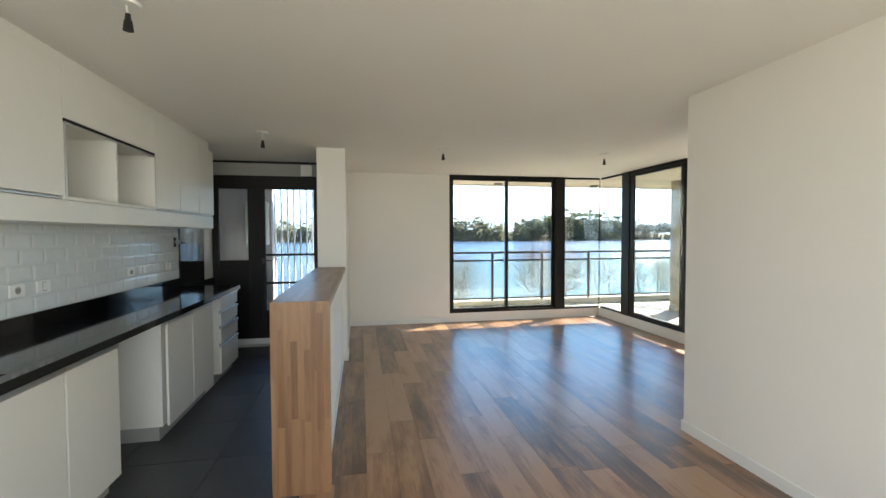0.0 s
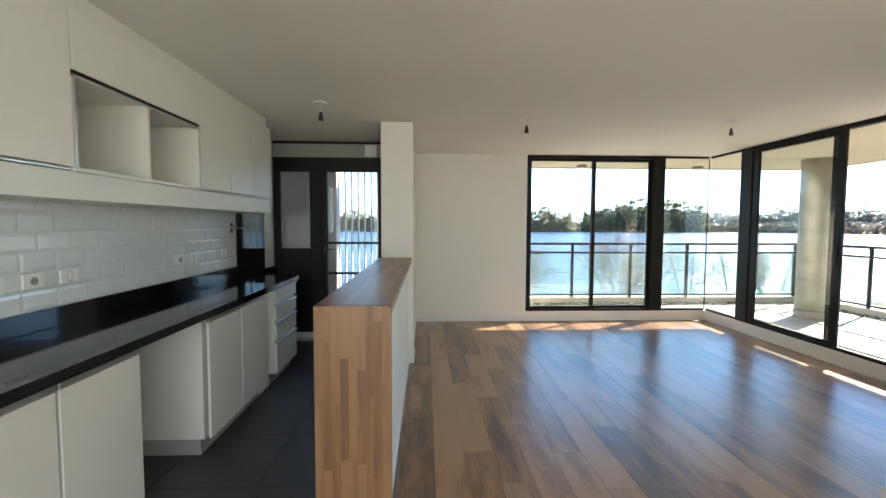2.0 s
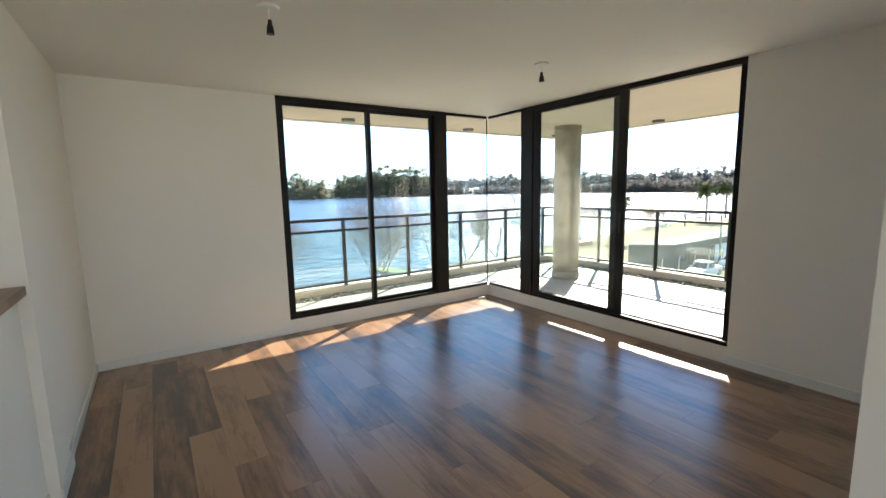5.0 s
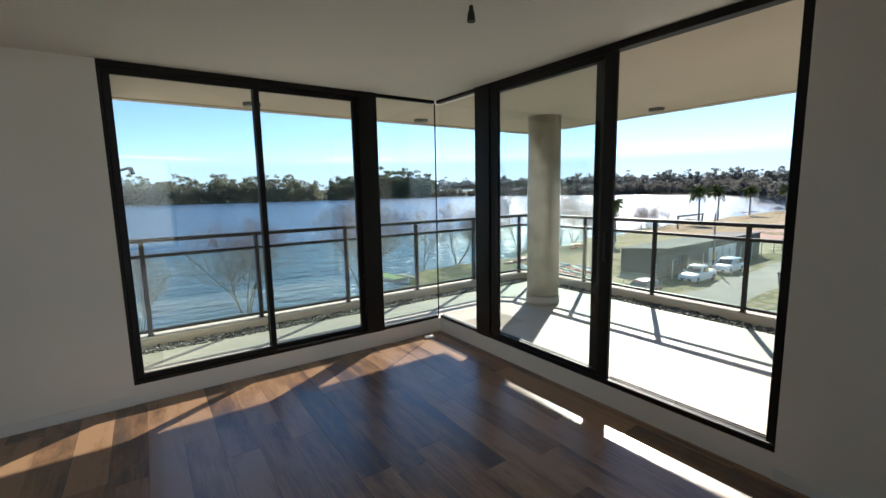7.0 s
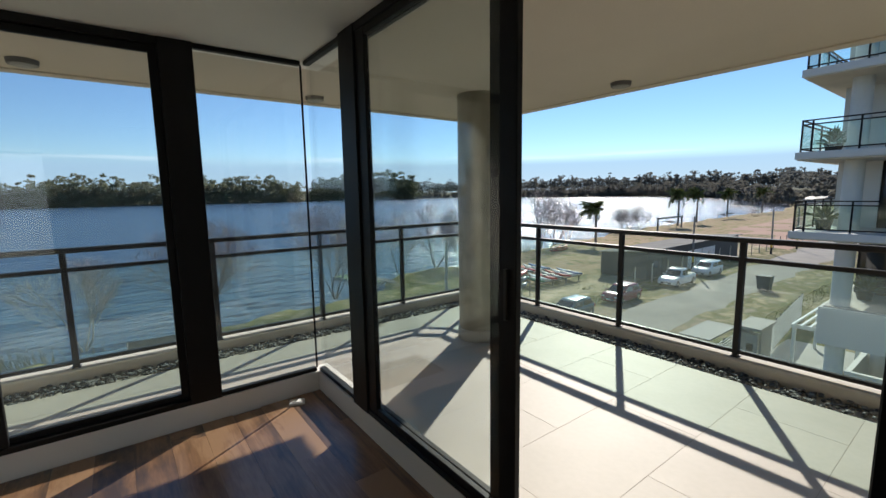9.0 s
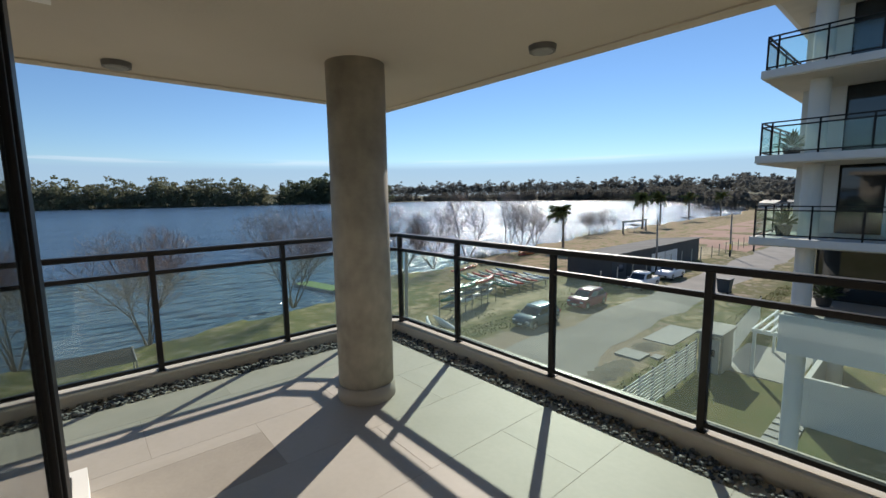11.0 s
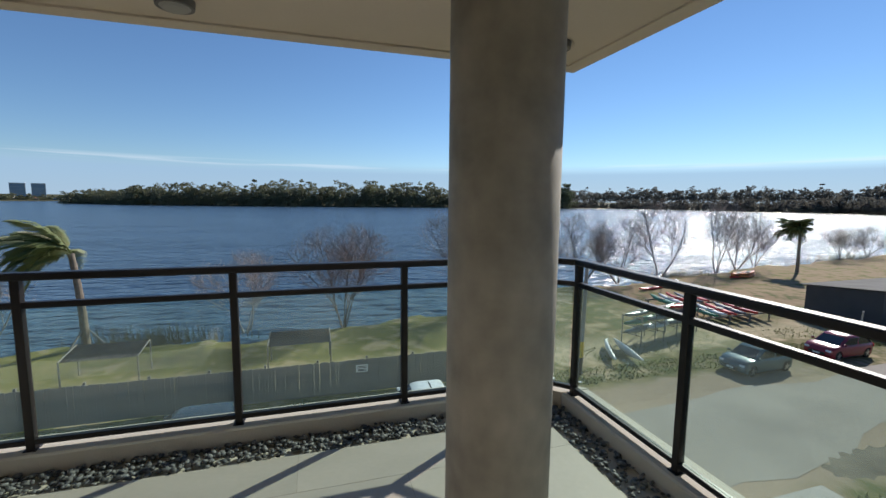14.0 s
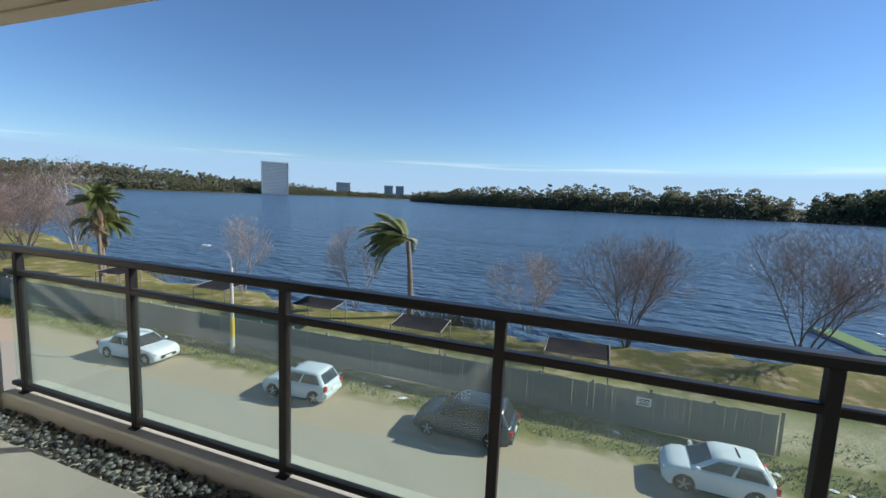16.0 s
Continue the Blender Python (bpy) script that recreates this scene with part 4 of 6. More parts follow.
box("board", M["plastic"], (-0.7, -0.12, 0, 0.7, 0.12, 0.06), o)
o = thing("wire_post", "thin wooden post in the grass", "post", (14.6, 27.2, G))
part("post", tube(bmesh.new(), (0, 0, 0), (0.05, 0, 1.9), 0.06), wood_grey, o)

# ---- boat yard ----
kcol = {k: surf(k + " hull", c, 0.35, var=0.06, bump=0.0) for k, c in (("red", (0.55, 0.03, 0.02)), ("orange", (0.75, 0.2, 0.02)), ("green", (0.05, 0.22, 0.12)), ("white", (0.7, 0.7, 0.68)), ("blue", (0.04, 0.12, 0.3)), ("yellow", (0.7, 0.45, 0.03)), ("grey", (0.18, 0.2, 0.21)))}


def kayak_mesh(material):
    bm = bmesh.new()
    N, S = 14, 8
    rings = []
    for i in range(N + 1):
        u = i / N * 2 - 1
        w = 0.33 * max(0.0, 1 - abs(u) ** 2.4) + 0.012
        rise = 0.14 * u * u
        rings.append([bm.verts.new((u * 2.0, w * math.cos(a), 0.17 + rise + 0.17 * math.sin(a) * (1 - 0.5 * abs(u)))) for a in np.linspace(0, 2 * math.pi, S, endpoint=False)])
    for a, b in zip(rings, rings[1:]):
        for i in range(S):
            bm.faces.new((a[i], a[(i + 1) % S], b[(i + 1) % S], b[i]))
    bm.faces.new(rings[0][::-1]), bm.faces.new(rings[-1])
    bmesh.ops.recalc_face_normals(bm, faces=bm.faces)
    return mesh_of("hull", bm, material, True)


km = {k: kayak_mesh(m) for k, m in kcol.items()}
cock = bmesh.new()
bmesh.ops.create_cone(cock, cap_ends=True, segments=16, radius1=0.2, radius2=0.22, depth=0.06, matrix=Matrix.Diagonal((1.9, 1, 1, 1)))
cock = mesh_of("cockpit", cock, trim_m)


def kayak(k, x, y, z, rz, tilt=0):
    o = thing("kayak", f"{k} plastic kayak in the boat yard", "kayak", (x, y, z), rz, group="kayaks in the boat yard")
    o.matrix_basis = pose(x, y, z, tilt, 0, rz)
    for nm, me, dz in (("hull", km[k], 0), ("cockpit", cock, 0.33)):
        q = new(nm, me)
        q.parent, q.matrix_basis = o, pose(0, 0, dz)


rk = random.Random(4)
for i in range(8):
    kayak(rk.choice(["orange", "red", "orange", "yellow"]), 59.0 + (i % 4) * 0.85, 47.8 + (i % 2) * 0.5, G + 0.02 + (i // 4) * 0.36, 15 + rk.uniform(-4, 4))
for i, k in enumerate(("red", "red", "orange", "white")):
    kayak(k, 42.0 + i * 1.9, 44.5 + 0.6 * i, G, 10 + 14 * i)
for i in range(14):
    kayak(["green", "white", "red", "grey", "red", "white", "blue"][i % 7], 36.5 + (i % 7) * 1.0, 33.0 + (i // 7) * 4.2, G + 0.62, 78 + rk.uniform(-3, 3), rk.uniform(-8, 8))
for j in (0, 1):
    for y in (-1.2, 1.2):
        o = thing("boat_rack", "low timber trestle carrying kayaks", "rack", (36, 33.0 + 4.2 * j + y, G), group="boat racks")
        box("beam", wood_grey, (-0.3, -0.06, 0.52, 7.2, 0.06, 0.64), o)
        for sx in (0, 2.2, 4.4, 6.6):
            box("leg", wood_grey, (sx, -0.05, 0, sx + 0.1, 0.05, 0.52), o)
for k in range(3):
    o = thing("boat_rack", "tall metal rack stacked with covered boats", "rack", (26.6 + k * 2.4, 29.6 + 0.5 * k, G), 20, group="boat racks")
    for sx in (0, 1.9):
        for sy in (-0.7, 0.7):
            part("upright", tube(bmesh.new(), (sx, sy, 0), (sx, sy, 2.0), 0.04), wood_grey, o)
        for z in (0.7, 1.3, 1.9):
            part("bar", tube(bmesh.new(), (sx, -0.8, z), (sx, 0.8, z), 0.035), wood_grey, o)
    for j, z in enumerate((0.74, 1.34, 1.94)):
        kayak(["grey", "green", "grey", "white", "grey", "green", "grey", "grey", "red"][3 * k + j], 26.6 + k * 2.4 + 0.9, 29.6 + 0.5 * k + 0.3, G + z, 20)
for x, y, rz in ((23.6, 28.4, 60), (24.6, 28.0, 75)):
    kayak("white", x, y, G + 0.3, rz, 70)

# shed
sh_m = surf("dark grey sheet cladding", (0.06, 0.062, 0.065), 0.6, var=0.12, scale=0.8)
roof_m = surf("galvanised roof sheet", (0.17, 0.168, 0.162), 0.8, metal=0.0, var=0.2, scale=0.5, fine=6, spec=0.15)
sh = thing("boat_shed", "long low dark shed with a pale sheet roof and white doors", "shed", (48, 27.1, G))
bm = bmesh.new()
v = [bm.verts.new(p) for p in ((0, 0, 0), (25, 0, 0), (25, 5.5, 0), (0, 5.5, 0), (0, 0, 3.1), (25, 0, 3.1), (25, 5.5, 2.6), (0, 5.5, 2.6))]
for q in ((0, 1, 5, 4), (1, 2, 6, 5), (2, 3, 7, 6), (3, 0, 4, 7), (4, 5, 6, 7)):
    bm.faces.new([v[k] for k in q])
part("wall", bm, sh_m, sh)
bm = bmesh.new()
ridge = []
for i in range(126):
    x, up = -0.3 + i * 0.207, 0.05 * (i % 2)
    ridge.append([bm.verts.new(p) for p in ((x, -0.35, 3.19 + up), (x, 5.8, 2.63 + up), (x, 5.8, 2.57), (x, -0.35, 3.13))])
for a, b in zip(ridge, ridge[1:]):
    for q in range(4):
        bm.faces.new((a[q], a[(q + 1) % 4], b[(q + 1) % 4], b[q]))
bmesh.ops.recalc_face_normals(bm, faces=bm.faces)
part("roof", bm, roof_m, sh, "pale corrugated roof sheets")
for x0, x1 in ((9.5, 13.2), (13.4, 17.1)):
    d = box("garage_door", M["plastic"], (x0, -0.06, 0.05, x1, -0.01, 2.3), sh, "white sectional door")
    for k in range(1, 4):
        box("rib", M["band"], (x0, -0.075, 0.05 + k * 0.56, x1, -0.06, 0.07 + k * 0.56), d)
box("door", trim_m, (3.2, -0.05, 0, 4.2, -0.01, 2.1), sh)
box("window", car_glass, (1.2, -0.05, 1.1, 2.4, -0.01, 1.9), sh)
for i in range(9):
    o = thing("bollard", "pale concrete fence post in front of the shed", "post", (44 + i * 3.4, 26.2, G), group="posts by the shed")
    b = bmesh.new()
    tube(b, (0, 0, 0), (0, 0, 1.7), 0.06), tube(b, (0, 0, 1.7), (-0.12, -0.1, 2.05), 0.055)
    part("post", b, M["render"], o)
for i in range(22):
    o = thing("fence_post", "thin wire-fence post along the red lot", "post", (76 + i * 3.2, 26.3 + 0.02 * i, G), group="lot fence posts")
    part("post", tube(bmesh.new(), (0, 0, 0), (0, 0, 1.8), 0.06), pole_wood, o)
bn = thing("waste_bin", "dark plastic wheeled waste bin at the street edge", "bin", (51.7, 17.6, G))
bm = bmesh.new()
bmesh.ops.create_cone(bm, cap_ends=True, segments=4, radius1=0.62, radius2=0.8, depth=1.2, matrix=pose(0, 0, 0.72, 0, 0, 45))
part("body", bm, surf("dark blue plastic", (0.03, 0.05, 0.07), 0.5), bn)
box("lid", trim_m, (-0.62, -0.62, 1.33, 0.62, 0.62, 1.45), bn, bev=0.04)
for sx in (-0.4, 0.4):
    part("wheel", tube(bmesh.new(), (sx - 0.05, -0.4, 0.12), (sx + 0.05, -0.4, 0.12), 0.12, 12), trim_m, bn)

# ---- forecourt and neighbour building ----
conc = surf("pale concrete slab", (0.36, 0.345, 0.32), 0.9, var=0.1, scale=0.8, fine=12)
lawn_m = surf("short green lawn", (0.062, 0.088, 0.027), 0.95, var=0.3, scale=0.55, fine=9, bump=0.6, other=(0.17, 0.135, 0.065), spec=0.1)
setting("forecourt_lawn", lawn_m, [(22.75, 8.45, G - 0.1, 31.0, 12.3, G + 0.03), (23.0, 6.0, G - 0.1, 26.9, 7.45, G + 0.03)], "short lawn inside the slatted fence", "lawn")
setting("driveway", conc, [(32.9, 15.0, G - 0.1, 37.4, 16.9, G + 0.05), (16.0, 12.7, G - 0.1, 22.4, 15.3, G + 0.05), (31.2, 8.6, G - 0.1, 37, 12.0, G + 0.035)], "pale concrete driveway slabs", "driveway")
setting("ditch_cover", conc, [(28.9, 15.3, G - 0.1, 30.3, 16.8, G + 0.10), (29.9, 14.6, G, 30.6, 15.1, G + 0.08)], "concrete ditch covers beside the fence", "slab")
dirt_m = surf("turned dark soil", (0.13, 0.11, 0.08), 0.95, var=0.3, scale=1.2, fine=9, bump=0.8)
ditch = bmesh.new()
for x0, x1, y0, y1 in ((23.4, 28.8, 14.9, 16.6), (30.4, 32.8, 15.2, 16.9)):
    N = 14
    g = [[ditch.verts.new((x0 + (x1 - x0) * i / N, (y0 + y1) / 2 + (y1 - y0) * (j / 6 - 0.5) * (0.25 + 0.75 * math.sin(math.pi * (i + 0.4) / (N + 0.8)) ** 0.6 + 0.12 * math.sin(2.7 * i)), G - 0.01 + 0.1 * math.sin(math.pi * i / N) * math.sin(math.pi * j / 6) * (1 + 0.7 * math.sin(3.1 * i + 2.3 * j)))) for j in range(7)] for i in range(N + 1)]
    for i in range(N):
        for j in range(6):
            ditch.faces.new((g[i][j], g[i + 1][j], g[i + 1][j + 1], g[i][j + 1]))
tagged(part("ditch_soil", ditch, dirt_m, smooth=True), "heaped dark soil along the street ditch", "soil", kind="stuff")
gp = tagged(box("grass_paving", lawn_m, (15.6, 6.2, G - 0.1, 22.75, 12.25, G + 0.03)), "pale grid pavers with grass in the holes", "paving", kind="structure")
b = bmesh.new()
hexes = [[b.verts.new((q * math.cos(k * math.pi / 3), q * math.sin(k * math.pi / 3), z)) for k in range(6)] for q, z in ((0.205, 0.0), (0.205, 0.03), (0.105, 0.03), (0.105, 0.0))]
for lo_, hi_ in zip(hexes, hexes[1:]):
    for k in range(6):
        b.faces.new((lo_[k], lo_[(k + 1) % 6], hi_[(k + 1) % 6], hi_[k]))
pv = mesh_of("paver", b, conc)
for i in range(18):
    for j in range(16):
        piece("paver", pv, gp, pose(16.3 + i * 0.37, 6.4 + j * 0.36 + (0.18 if i % 2 else 0), G + 0.025))
for i in range(12):
    o = thing("stepping_slab", "pale concrete stepping slab across the lawn", "slab", (23.2 + 0.66 * i, 7.95, G + 0.03), group="stepping slabs")
    box("slab", conc, (-0.25, -0.5, 0, 0.25, 0.5, 0.05), o, bev=0.01)
metal_w = surf("white painted steel", (0.52, 0.53, 0.52), 0.5, var=0.06)


def slat_fence(x0, y0, x1, y1, label):
    d = math.hypot(x1 - x0, y1 - y0)
    o = thing("slat_fence", label, "fence", (x0, y0, G), math.degrees(math.atan2(y1 - y0, x1 - x0)), group="slatted fences")
    k = max(2, round(d / 1.3))
    for i in range(k + 1):
        box("post", FR, (d * i / k - 0.04, -0.04, 0, d * i / k + 0.04, 0.04, 1.9), o)
    for j in range(11):
        box("slat", metal_w, (0, -0.065, 0.16 + j * 0.16, d, -0.042, 0.25 + j * 0.16), o)


slat_fence(21.2, 12.4, 29.6, 12.6, "white horizontal slat fence with dark posts")
slat_fence(33.2, 11.9, 43.4, 12.9, "white slat fence beyond the gate")
slat_fence(15.0, 12.5, 21.2, 12.4, "white slat fence beside the grid pavers")
gt = thing("gate_house", "white rendered entrance portal with a flat slab roof", "gatehouse", (29.7, 11.5, G))
grey_r = surf("grey render", (0.34, 0.345, 0.34), 0.85, var=0.1)
box("side_wall", conc, (0, 0.88, 0, 2.2, 1.0, 2.2), gt)
box("side_wall", conc, (0.55, 0, 0, 2.2, 0.12, 2.2), gt)
box("meter_wall", grey_r, (0.3, 0.12, 0, 0.45, 0.88, 1.9), gt, "grey meter wall")
box("meter_box", FR, (0.27, 0.3, 0.95, 0.298, 0.62, 1.35), gt, "dark meter box", 0.01)
for k in range(8):
    box("slat", metal_w, (2.0, 0.13, 0.2 + k * 0.24, 2.04, 0.87, 0.32 + k * 0.24), gt)
box("roof_slab", conc, (-0.1, -0.12, 2.2, 2.4, 1.12, 2.34), gt, bev=0.015)
pg = thing("pergola", "white slatted pergola beams over the side entrance", "pergola", (31.5, 9.0, G))
for sx in (0, 4.5):
    box("beam", M["plastic"], (sx, -1.2, 2.3, sx + 0.15, 1.6, 2.5), pg)
    for sy in (-1.1, 1.4):
        box("post", M["plastic"], (sx, sy, 0, sx + 0.14, sy + 0.14, 2.3), pg)
for k in range(8):
    box("slat", M["plastic"], (-0.4, -1.1 + k * 0.36, 2.5, 5.0, -1.0 + k * 0.36, 2.6), pg)

nb = thing("apartment_building", "pale rendered apartment block with round columns and glass balconies", "building", (22.3, 8.8, 0))
white_r = surf("white facade render", (0.62, 0.61, 0.59), 0.85, var=0.05, scale=0.8)
for z in (0.0, 2.73, 5.46, 8.19):
    box("slab", white_r, (0, -22, z - 0.26, 18, 0, z - 0.02), nb, bev=0.01)
    box("slab_trim", M["render"], (0.05, -22, z - 0.30, 18, -0.05, z - 0.262), nb)
box("podium", white_r, (0.9, -22, -4.1, 18, -0.85, -2.75), nb)
box("podium_floor", conc, (1.0, -21.9, -2.749, 17.9, -0.95, -2.70), nb)
box("core_wall", white_r, (4.2, -22, G, 17.9, -6.5, -4.1), nb)
box("roof", white_r, (-0.3, -22, 8.2, 18, 0.3, 8.4), nb)
for z0, z1 in ((G, -4.1), (-2.7, -0.3), (0.0, 2.43), (2.73, 5.16), (5.46, 7.89)):
    for x, y in ((1.45, -1.32), (8.0, -1.7), (2.6, -7.5)):
        if z0 > -3 or z0 < -8:
            part("column", cyl(bmesh.new(), x, y, z0 - (0.02 if z0 > -8 else 0), z1 + 0.02, 0.28, seg=24), white_r, nb)
for z in (0.0, 2.73, 5.46):
    for c in ((3.6, -22, z - 0.02, 4.0, -6.2, z + 2.45), (7.0, -3.3, z - 0.02, 8.6, -3.0, z + 2.45), (12.5, -3.3, z - 0.02, 18, -3.0, z + 2.45), (3.6, -6.2, z - 0.02, 4.0, -5.6, z + 2.45), (2.8, -3.3, z - 0.02, 3.8, -3.0, z + 2.45)):
        box("wall", white_r, c, nb)
    for x0, x1, y in ((3.8, 7.0, -3.2), (8.6, 12.5, -3.2)):
        w = box("window", FR, (x0, y - 0.06, z, x1, y, z + 2.45), nb, "black framed glazed door")
        k = 3
        for i in range(k):
            a = x0 + (x1 - x0) * i / k
            box("pane", car_glass, (a + 0.06, y + 0.0, z + 0.08, a + (x1 - x0) / k - 0.06, y + 0.012, z + 2.36), w)
    box("wall", white_r, (3.3, -1.75, z - 0.02, 3.6, -0.55, z + 2.45), nb)
    w = box("window", FR, (3.4, -6.2, z - 0.02, 3.46, -1.75, z + 2.45), nb, "black framed glazed door")
    for k in range(3):
        box("pane", car_glass, (3.385, -6.1 + k * 1.46, z + 0.06, 3.4, -4.74 + k * 1.46, z + 2.36), w)
    for a, b_ in (((0.12, -0.12), (18, -0.12)), ((0.12, -22), (0.12, -0.12))):
        dx, dy = b_[0] - a[0], b_[1] - a[1]
        L = math.hypot(dx, dy)
        bal = new("balcony_rail")
        bal.parent, bal.matrix_basis = nb, pose(a[0], a[1], z - 0.02, 0, 0, math.degrees(math.atan2(dy, dx)))
        for zz in (1.06, 0.92, 0.1):
            box("rail", FR, (0, -0.03, zz - 0.02, L, 0.03, zz + 0.02), bal)
        for i in range(int(L / 1.2) + 1):
            box("post", FR, (i * 1.2 - 0.025, -0.025, 0, i * 1.2 + 0.025, 0.025, 1.05), bal)
            if i * 1.2 + 1.1 < L:
                box("glass_panel", M["rail_glass"], (i * 1.2 + 0.04, -0.005, 0.12, i * 1.2 + 1.16, 0.005, 0.9), bal)
setting("garden_wall", white_r, [(26.9, 7.45, G, 36.0, 7.65, G + 2.1), (26.9, 1.5, G, 27.1, 7.45, G + 2.1)], "white rendered walls round the ground floor terrace", "wall", 0.01)
# near-black sheet and panes added to stand for deep shade in the lower storey
w = box("window", FR, (4.4, -21, -2.70, 4.46, -1.2, -0.32), nb, "dark glazed sheet standing in for the shaded recess of the lower storey")
for k in range(9):
    box("pane", car_glass, (4.385, -20.9 + k * 2.19, -2.6, 4.4, -18.81 + k * 2.19, -0.42), w)
# potted plants on its balconies
leaf_m = surf("balcony plant leaf", (0.05, 0.09, 0.025), 0.6, var=0.3, scale=20)
for x, y, z in ((24.0, 8.2, -0.02), (24.3, 8.2, 2.71), (27.0, 7.0, -2.7), (29.0, 7.1, -2.7), (31.0, 7.0, -2.7), (25.4, 7.1, -2.7)):
    o = thing("potted_plant", "leafy green plant in a dark pot on a balcony", "plant", (x, y, z), group="balcony plants")
    part("pot", cyl(bmesh.new(), 0, 0, 0, 0.35, 0.2, 0.28, 14), trim_m, o)
    bm = bmesh.new()
    for k in range(90):
        a, e, l_ = r.uniform(0, 6.28), r.uniform(0.2, 1.4), r.uniform(0.25, 0.6)
        d = Vector((math.cos(a) * math.cos(e), math.sin(a) * math.cos(e), math.sin(e)))
        s = d.cross(Vector((0, 0, 1))).normalized() * 0.05
        p0 = Vector((0, 0, 0.33)) + d * l_ * 0.35
        p1 = p0 + d * l_
        q = [bm.verts.new(p) for p in (p0, (p0 + p1) / 2 + s, p1 - Vector((0, 0, 0.08)), (p0 + p1) / 2 - s)]
        bm.faces.new(q)
    part("leaves", bm, leaf_m, o)

# dock in the water
dk = thing("floating_dock", "floating dock with a green mat and timber gangway", "dock", (26.4, 48.2, WATER), 102)
box("float", M["band"], (-0.6, -1.1, -0.2, 6.6, 1.1, 0.28), dk, bev=0.03)
box("mat", surf("green turf mat", (0.12, 0.22, 0.06), 0.9, var=0.15), (-0.5, -1.0, 0.281, 6.5, 1.0, 0.31), dk, "green turf mat")
box("gangway", wood_grey, (-4.5, -0.5, 0.68, -0.3, 0.5, 0.78), dk)

# ---- trees ----
def tubes_mesh(name, segs, material, sides=3):
    """One mesh of many tapered segments (start, end, radius at start, radius at end)."""
    A, B = np.array([s[0] for s in segs]), np.array([s[1] for s in segs])
    R0, R1 = np.array([s[2] for s in segs]), np.array([s[3] for s in segs])
    d = B - A
    d /= np.linalg.norm(d, axis=1, keepdims=True) + 1e-9
    ref = np.where(np.abs(d[:, 2:3]) > 0.9, np.array([[1.0, 0, 0]]), np.array([[0, 0, 1.0]]))
    u = np.cross(d, ref)
    u /= np.linalg.norm(u, axis=1, keepdims=True)
    v = np.cross(d, u)
    ring = []
    for P, R in ((A, R0), (B, R1)):
        for k in range(sides):
            a = 2 * math.pi * k / sides
            ring.append(P + R[:, None] * (math.cos(a) * u + math.sin(a) * v))
    V = np.stack(ring, 1).reshape(-1, 3)
    F = []
    for i in range(len(segs)):
        o = i * 2 * sides
        F += [(o + k, o + (k + 1) % sides, o + sides + (k + 1) % sides, o + sides + k) for k in range(sides)]
    me = bpy.data.meshes.new(name)
    me.from_pydata(V.tolist(), [], F)
    me.materials.append(material)
    return me


bark = surf("grey bark", (0.17, 0.14, 0.12), 0.9, var=0.25, scale=4, fine=30)
pale_bark = surf("pale bark", (0.36, 0.33, 0.30), 0.9, var=0.2, scale=4, fine=30)
twig_m = surf("brown bare twigs", (0.29, 0.21, 0.165), 0.9, var=0.2)
pale_twig = surf("pale bare twigs", (0.44, 0.35, 0.29), 0.9, var=0.2)


def bare_tree(seed, height, stems, spread):
    """Segments of a leafless tree: limbs that fork again and again into a rounded crown of hair-thin twigs."""
    r = random.Random(seed)
    thick, thin = [], []
    rad_xy, mid, rad_z = height * 0.56 * spread, height * 0.56, height * 0.50

    def inside(p):
        return (p.x / rad_xy) ** 2 + (p.y / rad_xy) ** 2 + ((p.z - mid) / rad_z) ** 2 < r.uniform(0.7, 1.1)

    def grow(p, d, length, rad, level):
        n = (6, 5, 4, 3, 2)[level]
        for i in range(n):
            d = (d + Vector((r.gauss(0, 0.13), r.gauss(0, 0.13), r.gauss(0.05, 0.07)))).normalized()
            q = p + d * length / n
            if level > 0 and p.z > mid * 0.5 and not inside(q):
                return
            r1 = max(rad * 0.82, 0.0034)
            (thick if level < 2 else thin).append((tuple(p), tuple(q), rad, r1))
            p, rad = q, r1
            if level < 4 and (level > 0 or i > 0):
                for _ in range((2, 2, 1, 1)[level]):
                    a = r.uniform(0.4, 0.95)
                    side = Vector((r.gauss(0, 1), r.gauss(0, 1), r.gauss(0.15, 0.45))).normalized()
                    ln = height * (0.36, 0.21, 0.125, 0.07)[level] * r.uniform(0.7, 1.25)
                    grow(p, (d * math.cos(a) + side * math.sin(a)).normalized(), ln, (max(rad * 0.5, 0.014), 0.009, 0.0056, 0.0042)[level], level + 1)
    for s in range(stems):
        a = 2 * math.pi * s / stems + r.uniform(-0.4, 0.4)
        lean = spread * r.uniform(0.12, 0.6) if stems > 1 else 0.1
        d = Vector((math.cos(a) * lean, math.sin(a) * lean, 1)).normalized()
        grow(Vector((0.12 * math.cos(a), 0.12 * math.sin(a), -0.1)), d, height * r.uniform(0.72, 0.95), 0.034 + 0.0045 * height, 0)
    return thick, thin


variants = []
for sd_, h, st, sp, bk, tw in ((11, 7.8, 6, 1.15, bark, twig_m), (12, 7.2, 4, 0.95, bark, twig_m), (13, 6.0, 3, 1.15, pale_bark, pale_twig), (14, 7.6, 3, 0.72, pale_bark, pale_twig), (15, 9.0, 6, 1.2, bark, twig_m)):
    a, b = bare_tree(sd_, h, st, sp)
    variants.append((tubes_mesh("trunk", a, bk, 5), tubes_mesh("crown", b, tw, 3), h))


